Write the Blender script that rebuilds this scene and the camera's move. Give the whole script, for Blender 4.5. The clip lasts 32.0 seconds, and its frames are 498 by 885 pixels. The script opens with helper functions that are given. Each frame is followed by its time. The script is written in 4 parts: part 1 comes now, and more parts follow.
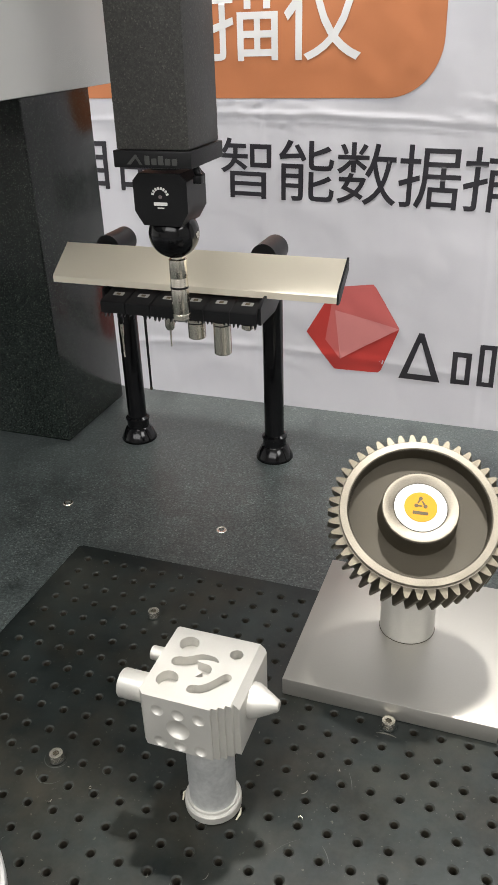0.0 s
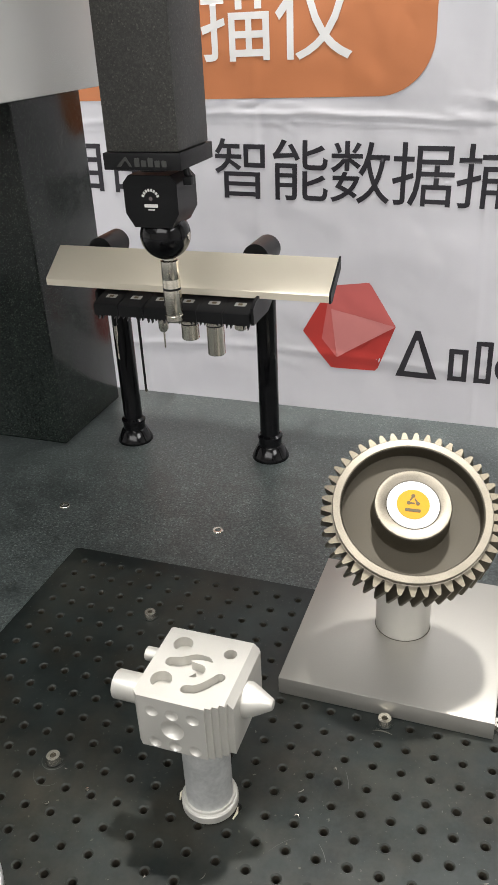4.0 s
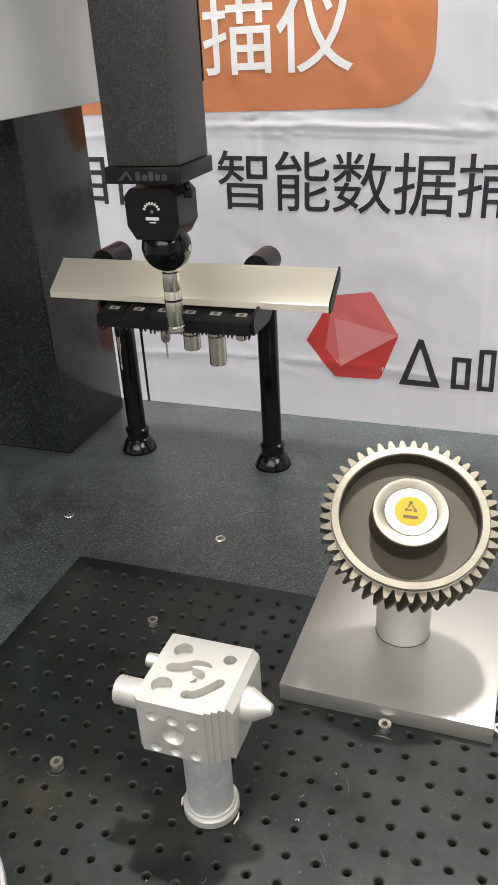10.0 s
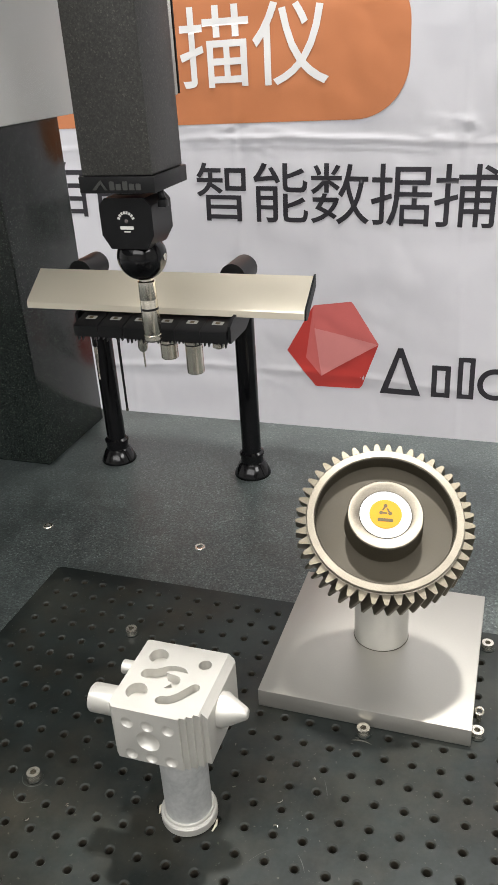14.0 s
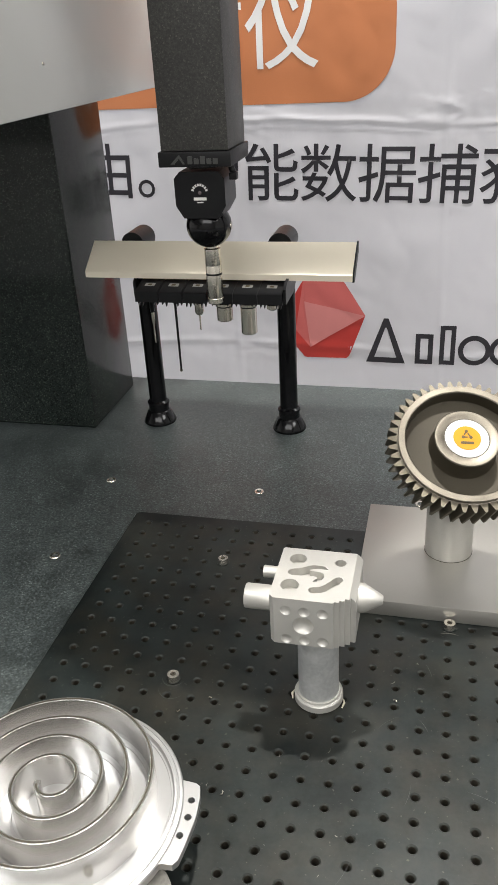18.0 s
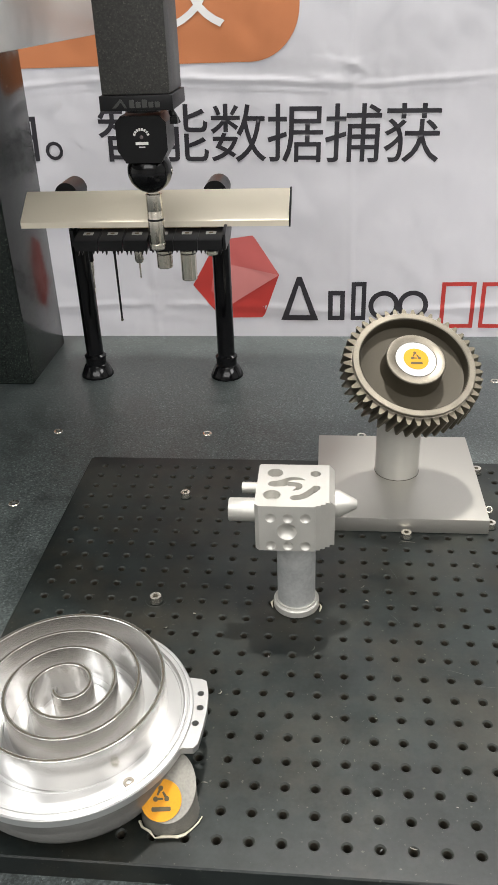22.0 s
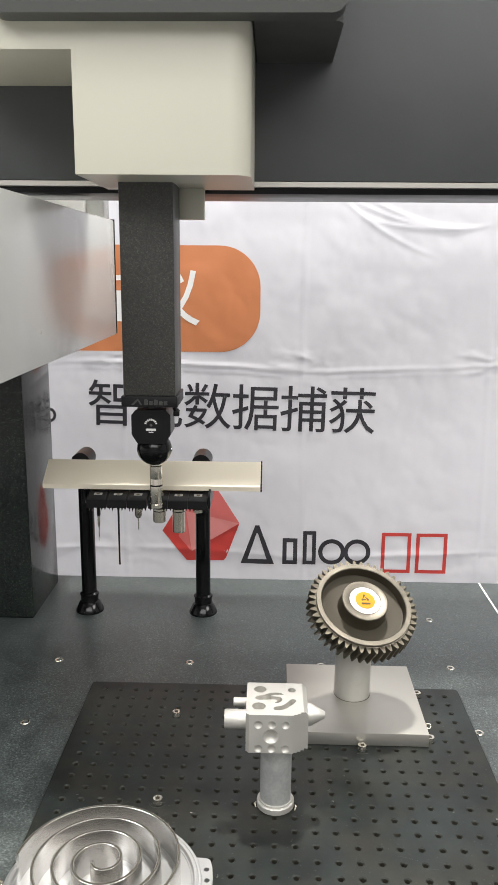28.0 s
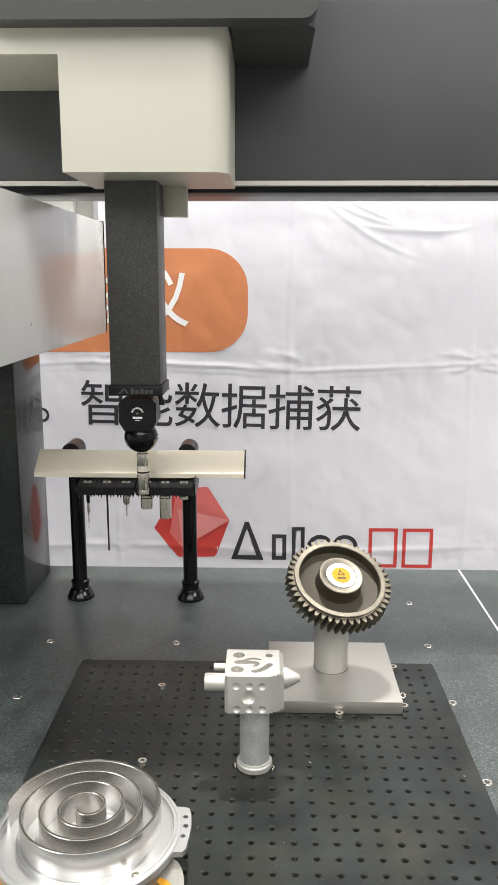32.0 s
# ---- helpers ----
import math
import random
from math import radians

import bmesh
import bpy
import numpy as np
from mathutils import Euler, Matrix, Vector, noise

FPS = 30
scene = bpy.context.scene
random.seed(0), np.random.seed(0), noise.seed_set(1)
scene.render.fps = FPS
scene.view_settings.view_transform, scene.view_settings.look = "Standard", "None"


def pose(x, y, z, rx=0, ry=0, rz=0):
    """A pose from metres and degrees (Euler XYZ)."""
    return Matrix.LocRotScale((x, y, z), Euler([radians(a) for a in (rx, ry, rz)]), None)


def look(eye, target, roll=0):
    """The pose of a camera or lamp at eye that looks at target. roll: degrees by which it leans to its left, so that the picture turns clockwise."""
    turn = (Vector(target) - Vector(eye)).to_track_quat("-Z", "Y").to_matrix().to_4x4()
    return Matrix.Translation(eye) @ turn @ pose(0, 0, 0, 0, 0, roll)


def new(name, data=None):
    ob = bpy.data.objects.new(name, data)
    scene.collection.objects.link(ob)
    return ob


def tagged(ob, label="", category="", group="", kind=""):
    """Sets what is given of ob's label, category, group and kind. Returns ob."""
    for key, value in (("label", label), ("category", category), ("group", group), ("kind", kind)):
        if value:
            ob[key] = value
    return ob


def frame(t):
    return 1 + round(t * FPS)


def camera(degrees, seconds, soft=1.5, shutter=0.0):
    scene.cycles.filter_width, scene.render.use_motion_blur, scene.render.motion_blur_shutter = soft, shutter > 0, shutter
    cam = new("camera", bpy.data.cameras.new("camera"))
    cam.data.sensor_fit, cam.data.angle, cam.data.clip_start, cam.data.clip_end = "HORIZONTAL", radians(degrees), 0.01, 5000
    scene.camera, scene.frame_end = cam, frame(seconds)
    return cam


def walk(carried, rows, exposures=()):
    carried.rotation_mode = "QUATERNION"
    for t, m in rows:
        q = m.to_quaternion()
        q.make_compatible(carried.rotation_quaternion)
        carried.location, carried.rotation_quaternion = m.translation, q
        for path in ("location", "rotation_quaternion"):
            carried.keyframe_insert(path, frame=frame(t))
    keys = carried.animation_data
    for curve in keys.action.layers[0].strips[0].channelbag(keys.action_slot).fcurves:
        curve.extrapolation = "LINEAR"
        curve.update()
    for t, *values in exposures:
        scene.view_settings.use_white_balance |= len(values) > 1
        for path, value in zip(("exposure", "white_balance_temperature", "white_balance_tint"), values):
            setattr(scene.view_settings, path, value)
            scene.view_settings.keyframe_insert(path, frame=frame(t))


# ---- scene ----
cam = camera(34.7, 32.0)
PATH = [
    (0, (0.469, -0.683, 0.577), (-0.142, 0.975, -0.36), -1.9),
    (0.5, (0.474, -0.682, 0.578), (-0.133, 0.976, -0.363), -2.0),
    (1, (0.474, -0.684, 0.579), (-0.134, 0.973, -0.362), -2.2),
    (1.5, (0.478, -0.683, 0.579), (-0.133, 0.976, -0.357), -2.6),
    (2, (0.478, -0.681, 0.577), (-0.136, 0.978, -0.356), -2.7),
    (2.5, (0.476, -0.679, 0.576), (-0.141, 0.978, -0.358), -2.8),
    (3, (0.477, -0.68, 0.576), (-0.142, 0.977, -0.357), -2.9),
    (3.5, (0.477, -0.681, 0.577), (-0.136, 0.975, -0.362), -2.8),
    (5.5, (0.478, -0.683, 0.578), (-0.139, 0.979, -0.348), -2.8),
    (6, (0.477, -0.684, 0.58), (-0.135, 0.977, -0.352), -2.5),
    (6.5, (0.479, -0.686, 0.581), (-0.138, 0.971, -0.354), -2.7),
    (7, (0.482, -0.687, 0.58), (-0.147, 0.968, -0.35), -3.0),
    (7.5, (0.484, -0.689, 0.58), (-0.143, 0.971, -0.343), -3.0),
    (8, (0.485, -0.689, 0.58), (-0.141, 0.972, -0.343), -3.1),
    (8.5, (0.486, -0.689, 0.58), (-0.14, 0.972, -0.341), -3.2),
    (9, (0.489, -0.689, 0.581), (-0.141, 0.971, -0.341), -3.4),
    (9.5, (0.484, -0.689, 0.583), (-0.14, 0.973, -0.338), -3.2),
    (10, (0.487, -0.688, 0.581), (-0.146, 0.974, -0.334), -3.4),
    (10.5, (0.488, -0.687, 0.583), (-0.142, 0.973, -0.337), -3.3),
    (11, (0.487, -0.688, 0.581), (-0.142, 0.976, -0.334), -3.2),
    (11.5, (0.491, -0.687, 0.578), (-0.149, 0.975, -0.334), -3.6),
    (12, (0.492, -0.686, 0.578), (-0.127, 0.981, -0.337), -3.2),
    (12.5, (0.498, -0.688, 0.575), (-0.123, 0.987, -0.323), -3.7),
    (13, (0.5, -0.691, 0.575), (-0.112, 0.991, -0.317), -3.7),
    (13.5, (0.498, -0.691, 0.574), (-0.107, 0.997, -0.312), -3.7),
    (14, (0.498, -0.689, 0.575), (-0.105, 0.998, -0.313), -3.6),
    (14.5, (0.498, -0.69, 0.574), (-0.106, 0.998, -0.312), -3.7),
    (16.5, (0.49, -0.702, 0.582), (-0.085, 0.992, -0.313), -3.1),
    (17, (0.451, -0.755, 0.588), (-0.174, 0.92, -0.309), -3.8),
    (17.5, (0.405, -0.798, 0.585), (-0.133, 0.9, -0.324), -3.3),
    (18, (0.369, -0.848, 0.588), (-0.077, 0.868, -0.338), -3.2),
    (18.5, (0.35, -0.846, 0.581), (-0.044, 0.897, -0.317), -2.0),
    (19, (0.305, -0.905, 0.578), (-0.034, 0.838, -0.343), -1.8),
    (19.5, (0.292, -0.922, 0.57), (0.009, 0.818, -0.375), -2.2),
    (20, (0.298, -0.918, 0.565), (0.043, 0.822, -0.388), -2.4),
    (20.5, (0.301, -0.916, 0.563), (0.095, 0.819, -0.408), -2.0),
    (21, (0.302, -0.919, 0.561), (0.106, 0.815, -0.416), -2.0),
    (21.5, (0.303, -0.919, 0.561), (0.113, 0.81, -0.427), -2.1),
    (22, (0.303, -0.921, 0.561), (0.115, 0.811, -0.422), -2.2),
    (22.5, (0.3, -0.917, 0.56), (0.121, 0.806, -0.44), -2.0),
    (23, (0.297, -0.918, 0.553), (0.124, 0.789, -0.475), -1.7),
    (23.5, (0.3, -0.927, 0.558), (0.136, 0.825, -0.392), -1.5),
    (24, (0.303, -0.939, 0.561), (0.148, 0.835, -0.348), -1.2),
    (24.5, (0.305, -0.959, 0.576), (0.179, 0.82, -0.328), -0.6),
    (25, (0.32, -0.98, 0.604), (0.176, 0.822, -0.253), 1.1),
    (25.5, (0.308, -1.045, 0.641), (0.041, 0.767, -0.163), 0.0),
    (26, (0.262, -1.1, 0.634), (0.089, 0.769, -0.056), -0.0),
    (26.5, (0.261, -1.121, 0.65), (0.174, 0.787, 0.055), 0.3),
    (28.5, (0.264, -1.175, 0.669), (0.211, 0.783, 0.263), 0.5),
    (29, (0.262, -1.185, 0.672), (0.208, 0.778, 0.295), 0.5),
    (29.5, (0.266, -1.207, 0.67), (0.194, 0.768, 0.367), 0.1),
    (30, (0.26, -1.214, 0.664), (0.191, 0.767, 0.397), 0.4),
    (30.5, (0.266, -1.21, 0.653), (0.184, 0.766, 0.355), 0.2),
    (31, (0.278, -1.212, 0.647), (0.184, 0.759, 0.321), -0.4),
    (31.5, (0.289, -1.222, 0.641), (0.217, 0.747, 0.296), -0.3),
    (32, (0.291, -1.23, 0.636), (0.245, 0.728, 0.234), 0.1),
]
EXPOSURES = ((0, 0.05), (5, 0.05), (8, 0.13), (14, 0.12), (16.8, 0.18), (18, -0.08), (19.5, -0.08), (21.5, 0.0), (28, 0.04), (32, 0.15))
walk(cam, [(t, look(eye, target, roll)) for t, eye, target, roll in PATH], EXPOSURES)

# ---- light ----
world = bpy.data.worlds.new("hall_air")
scene.world = world
world.use_nodes = True
world.node_tree.nodes["Background"].inputs[0].default_value = (0.92, 0.96, 1.0, 1)
world.node_tree.nodes["Background"].inputs[1].default_value = 0.3


def hall_lamp(place, target, sx, sy, watts, colour, beam=180.0):
    data = bpy.data.lights.new("hall_lamp", "AREA")
    data.shape, data.size, data.size_y, data.energy, data.color = "RECTANGLE", sx, sy, watts, colour
    data.spread = radians(beam)
    new("hall_lamp", data).matrix_world = look(place, target)


hall_lamp((0.4, -5.2, 3.9), (0.2, 1.3, 0.4), 6.0, 2.4, 270, (1.0, 0.99, 0.98))
hall_lamp((4.2, -2.4, 3.8), (-0.2, 1.2, 0.4), 2.4, 1.4, 125, (1.0, 0.99, 0.98))
hall_lamp((-3.4, -2.2, 3.9), (-0.2, 0.6, 0.2), 2.4, 1.4, 120, (0.97, 0.99, 1.0))
hall_lamp((0.43, 0.74, 4.3), (0.3, -0.2, 0.0), 0.2, 0.16, 250, (1.0, 0.97, 0.92))
hall_lamp((0.1, -1.7, 4.4), (0.1, -0.3, 0.0), 3.0, 0.6, 50, (1.0, 0.98, 0.95))
hall_lamp((-0.4, 1.75, 4.4), (-0.4, 0.4, 0.0), 9.0, 0.7, 310, (1.0, 0.99, 0.97))
hall_lamp((0.3, 3.2, 4.3), (0.3, 0.2, 0.0), 8.0, 1.0, 95, (0.98, 0.99, 1.0))

# ---- materials ----


def material(name, colour, rough, metal=0.0, grain=300.0, stain=9.0, spread=0.12, bump=0.05, stretch=(1, 1, 1), gloss_spread=0.12, coat=0.0):
    """A principled surface with fine grain and broad stains in colour, gloss and relief."""
    m = bpy.data.materials.new(name)
    m.use_nodes = True
    n, link = m.node_tree.nodes, m.node_tree.links.new
    b = n["Principled BSDF"]
    co = n.new("ShaderNodeTexCoord")
    mp = n.new("ShaderNodeMapping")
    mp.inputs["Scale"].default_value = stretch
    link(co.outputs["Object"], mp.inputs["Vector"])
    fine, broad = n.new("ShaderNodeTexNoise"), n.new("ShaderNodeTexNoise")
    for tex, scale, detail in ((fine, grain, 4), (broad, stain, 5)):
        tex.inputs["Scale"].default_value, tex.inputs["Detail"].default_value = scale, detail
    link(mp.outputs["Vector"], fine.inputs["Vector"])
    link(co.outputs["Object"], broad.inputs["Vector"])
    mix = n.new("ShaderNodeMath")
    mix.operation = "MULTIPLY_ADD"
    mix.inputs[1].default_value = 0.5
    half = n.new("ShaderNodeMath")
    half.operation = "MULTIPLY"
    half.inputs[1].default_value = 0.5
    link(broad.outputs["Fac"], half.inputs[0])
    link(fine.outputs["Fac"], mix.inputs[0])
    link(half.outputs[0], mix.inputs[2])
    ramp = n.new("ShaderNodeMapRange")
    ramp.inputs["From Min"].default_value, ramp.inputs["From Max"].default_value = 0.3, 0.7
    ramp.inputs["To Min"].default_value, ramp.inputs["To Max"].default_value = 1 - spread, 1 + spread
    link(mix.outputs[0], ramp.inputs["Value"])
    tint = n.new("ShaderNodeVectorMath")
    tint.operation = "SCALE"
    tint.inputs[0].default_value = colour
    link(ramp.outputs[0], tint.inputs["Scale"])
    link(tint.outputs[0], b.inputs["Base Color"])
    gl = n.new("ShaderNodeMapRange")
    gl.inputs["From Min"].default_value, gl.inputs["From Max"].default_value = 0.3, 0.7
    gl.inputs["To Min"].default_value, gl.inputs["To Max"].default_value = max(0.02, rough - gloss_spread), min(1, rough + gloss_spread)
    link(mix.outputs[0], gl.inputs["Value"])
    link(gl.outputs[0], b.inputs["Roughness"])
    b.inputs["Metallic"].default_value = metal
    b.inputs["Coat Weight"].default_value = coat
    b.inputs["Coat Roughness"].default_value = 0.08
    if bump:
        bp = n.new("ShaderNodeBump")
        bp.inputs["Strength"].default_value, bp.inputs["Distance"].default_value = bump, 0.001
        link(fine.outputs["Fac"], bp.inputs["Height"])
        link(bp.outputs["Normal"], b.inputs["Normal"])
    return m


def stone(name, dark, mid, light, rough, amount=0.56, grain=420.0, bump=0.02, cloud=0.2, mottle=7.0):
    """Granite: a dark ground with mid-toned crystals and a few bright flecks."""
    m = bpy.data.materials.new(name)
    m.use_nodes = True
    n, link = m.node_tree.nodes, m.node_tree.links.new
    b = n["Principled BSDF"]
    co = n.new("ShaderNodeTexCoord")
    coarse, fleck, broad = n.new("ShaderNodeTexNoise"), n.new("ShaderNodeTexVoronoi"), n.new("ShaderNodeTexNoise")
    coarse.inputs["Scale"].default_value, coarse.inputs["Detail"].default_value, coarse.inputs["Roughness"].default_value = grain, 4, 0.75
    fleck.inputs["Scale"].default_value = grain * 1.7
    broad.inputs["Scale"].default_value, broad.inputs["Detail"].default_value, broad.inputs["Roughness"].default_value = mottle, 9, 0.72
    for tex in (coarse, fleck, broad):
        link(co.outputs["Object"], tex.inputs["Vector"])
    r1 = n.new("ShaderNodeValToRGB")
    r1.color_ramp.elements[0].position, r1.color_ramp.elements[0].color = 0.42, (*dark, 1)
    r1.color_ramp.elements[1].position, r1.color_ramp.elements[1].color = amount + 0.06, (*mid, 1)
    link(coarse.outputs["Fac"], r1.inputs["Fac"])
    sep = n.new("ShaderNodeSeparateColor")
    link(fleck.outputs["Color"], sep.inputs["Color"])
    r2 = n.new("ShaderNodeMapRange")
    r2.inputs["From Min"].default_value, r2.inputs["From Max"].default_value = 0.9, 1.0
    link(sep.outputs["Red"], r2.inputs["Value"])
    mx = n.new("ShaderNodeMix")
    mx.data_type = "RGBA"
    link(r2.outputs[0], mx.inputs["Factor"])
    link(r1.outputs["Color"], mx.inputs["A"])
    mx.inputs["B"].default_value = (*light, 1)
    sc = n.new("ShaderNodeMapRange")
    sc.inputs["From Min"].default_value, sc.inputs["From Max"].default_value = 0.3, 0.7
    sc.inputs["To Min"].default_value, sc.inputs["To Max"].default_value = 1 - cloud, 1 + cloud
    link(broad.outputs["Fac"], sc.inputs["Value"])
    tint = n.new("ShaderNodeVectorMath")
    tint.operation = "SCALE"
    link(mx.outputs["Result"], tint.inputs[0])
    link(sc.outputs[0], tint.inputs["Scale"])
    link(tint.outputs[0], b.inputs["Base Color"])
    gl = n.new("ShaderNodeMapRange")
    gl.inputs["From Min"].default_value, gl.inputs["From Max"].default_value = 0.3, 0.7
    gl.inputs["To Min"].default_value, gl.inputs["To Max"].default_value = max(0.03, rough - 0.08), rough + 0.08
    link(broad.outputs["Fac"], gl.inputs["Value"])
    link(gl.outputs[0], b.inputs["Roughness"])
    bp = n.new("ShaderNodeBump")
    bp.inputs["Strength"].default_value, bp.inputs["Distance"].default_value = bump, 0.0005
    link(coarse.outputs["Fac"], bp.inputs["Height"])
    link(bp.outputs["Normal"], b.inputs["Normal"])
    return m


TABLE_STONE = stone("table_granite", (0.021, 0.0255, 0.0245), (0.085, 0.102, 0.099), (0.13, 0.146, 0.14), 0.42, 0.62, 330, bump=0.02, cloud=0.5, mottle=24.0)
COLUMN_STONE = stone("polished_granite", (0.0075, 0.0098, 0.009), (0.021, 0.027, 0.0235), (0.07, 0.083, 0.068), 0.14, 0.62, 460)
QUILL_STONE = stone("quill_granite", (0.017, 0.0165, 0.0145), (0.042, 0.041, 0.0365), (0.068, 0.066, 0.056), 0.42, 0.6, 420)
BEAM_STONE = stone("beam_granite", (0.028, 0.031, 0.031), (0.044, 0.048, 0.047), (0.064, 0.068, 0.065), 0.55, 0.58, 600)
ANODISED = material("black_anodised", (0.0064, 0.0084, 0.0079), 0.36, 0.0, 250, 11, 0.35, 0.01, gloss_spread=0.08)
WORN_EDGE = material("worn_hole_edge", (0.022, 0.024, 0.021), 0.5, 0.0, 90, 40, 0.5, 0.0)
THREAD = material("hole_thread", (0.04, 0.035, 0.027), 0.45, 0.2, 900, 45, 0.5, 0.1, (0.3, 0.3, 6))
BLACK_GLOSS = material("black_lacquer", (0.003, 0.003, 0.0035), 0.12, 0, 200, 20, 0.2, 0.01, gloss_spread=0.04, coat=0.15)
BLACK_PLASTIC = material("black_plastic", (0.008, 0.008, 0.0085), 0.42, 0, 900, 25, 0.2, 0.08, gloss_spread=0.08)
BLACK_SATIN = material("black_satin", (0.006, 0.006, 0.0065), 0.32, 0, 900, 25, 0.2, 0.05, gloss_spread=0.06)
BLASTED = material("bead_blasted_aluminium", (0.48, 0.466, 0.43), 0.4, 0.55, 1500, 30, 0.1, 0.02, gloss_spread=0.04)
STAINED = material("stained_aluminium", (0.43, 0.435, 0.425), 0.42, 0.5, 260, 48, 0.2, 0.02, gloss_spread=0.06)
BRUSHED = material("brushed_aluminium", (0.4, 0.385, 0.35), 0.45, 0.8, 500, 9, 0.03, 0.0, (1, 1, 1), 0.02)
PROFILE = material("aluminium_profile", (0.84, 0.765, 0.625), 0.32, 0.6, 300, 8, 0.02, 0.005, (0.6, 18, 18), 0.04)
MACHINED = material("machined_aluminium", (0.62, 0.605, 0.585), 0.25, 1.0, 40, 8, 0.01, 0.0, gloss_spread=0.01)
TURNED = material("turned_aluminium", (0.54, 0.538, 0.532), 0.33, 0.85, 60, 8, 0.01, 0.0, gloss_spread=0.02)
CAST = material("cast_aluminium", (0.2, 0.195, 0.185), 0.5, 0.5, 500, 25, 0.2, 0.03, gloss_spread=0.1)
STEEL = material("ground_steel", (0.205, 0.185, 0.15), 0.42, 0.9, 800, 40, 0.22, 0.01, gloss_spread=0.08)
BOSS_CAST = material("dull_cast_aluminium", (0.22, 0.21, 0.185), 0.45, 0.5, 500, 35, 0.25, 0.04, gloss_spread=0.1)
PANEL_RED = material("panel_red", (0.19, 0.024, 0.018), 0.5, 0, 900, 5, 0.08, 0.04)
TOOTH_STEEL = material("tooth_steel", (0.16, 0.142, 0.108), 0.44, 0.85, 700, 30, 0.22, 0.015, gloss_spread=0.08)
DARK_STEEL = material("dark_brown_steel", (0.046, 0.0385, 0.025), 0.55, 0.4, 700, 30, 0.2, 0.02)
NICKEL = material("nickel", (0.66, 0.62, 0.54), 0.26, 1.0, 60, 40, 0.04, 0.0, gloss_spread=0.02)
SCREW = material("bright_screw_steel", (0.58, 0.55, 0.48), 0.24, 0.92, 60, 60, 0.03, 0.0, gloss_spread=0.02)
CREAM = material("cream_enamel", (0.43, 0.417, 0.345), 0.34, 0, 1200, 4, 0.03, 0.1, gloss_spread=0.05)
PALE = material("pale_enamel", (0.54, 0.54, 0.515), 0.25, 0, 900, 4, 0.03, 0.03, gloss_spread=0.05)
PANEL_GREY = material("dark_panel", (0.05, 0.051, 0.048), 0.42, 0, 900, 6, 0.05, 0.06)
WHITE_PAINT = material("white_paint", (0.8, 0.8, 0.78), 0.5, 0, 500, 6, 0.03, 0.02)
CLOTH = material("banner_cloth", (0.63, 0.62, 0.655), 0.5, 0, 1600, 3, 0.03, 0.05, gloss_spread=0.06)
PRINT_ORANGE = material("orange_print", (0.54, 0.195, 0.08), 0.5, 0, 900, 5, 0.06, 0.04)
PRINT_BLACK = material("black_print", (0.022, 0.02, 0.026), 0.5, 0, 900, 6, 0.15, 0.04)
PRINT_RED = material("red_print", (0.5, 0.04, 0.032), 0.5, 0, 900, 5, 0.08, 0.04)
PRINT_ROSE = material("rose_print", (0.58, 0.13, 0.12), 0.5, 0, 900, 5, 0.08, 0.04)
PRINT_PINK = material("pink_print", (0.62, 0.22, 0.21), 0.5, 0, 900, 5, 0.08, 0.04)
PRINT_WHITE = material("white_print", (0.78, 0.77, 0.76), 0.5, 0, 900, 5, 0.03, 0.04)
LABEL_WHITE = material("label_white", (0.6, 0.59, 0.56), 0.6, 0, 900, 60, 0.05, 0.02)
LABEL_GREY = material("label_grey", (0.3, 0.295, 0.28), 0.5, 0, 900, 60, 0.08, 0.02)
YELLOW = material("yellow_sticker", (0.56, 0.245, 0.015), 0.6, 0, 700, 60, 0.08, 0.03)
INK = material("sticker_ink", (0.09, 0.07, 0.035), 0.45, 0, 700, 60, 0.1, 0.0)
BEIGE_PAINT = material("hall_paint", (0.6, 0.595, 0.58), 0.7, 0, 60, 1, 0.05, 0.05)
CARPET = material("hall_carpet", (0.3, 0.3, 0.31), 0.9, 0, 400, 2, 0.15, 0.3)
GLUE = material("dried_glue", (0.5, 0.46, 0.36), 0.4, 0, 300, 60, 0.2, 0.2)
SCUFF = material("plate_scuff", (0.032, 0.036, 0.033), 0.45, 0, 500, 60, 0.4, 0.0)
CHALK = material("pale_scuff", (0.11, 0.105, 0.09), 0.6, 0, 500, 90, 0.5, 0.0)
BRONZE = material("bronze_tape", (0.3, 0.22, 0.1), 0.35, 0.8, 300, 40, 0.15, 0.05)
LENS = material("led_lens", (0.12, 0.1, 0.1), 0.15, 0, 300, 60, 0.1, 0.0)
COLUMN_STONE.node_tree.nodes["Principled BSDF"].inputs["Specular IOR Level"].default_value = 0.32
for dull in (BLACK_PLASTIC, BLACK_SATIN, BLACK_GLOSS, YELLOW, INK, LABEL_WHITE, PANEL_RED, PANEL_GREY, WORN_EDGE, THREAD):
    dull.node_tree.nodes["Principled BSDF"].inputs["Specular IOR Level"].default_value = 0.2


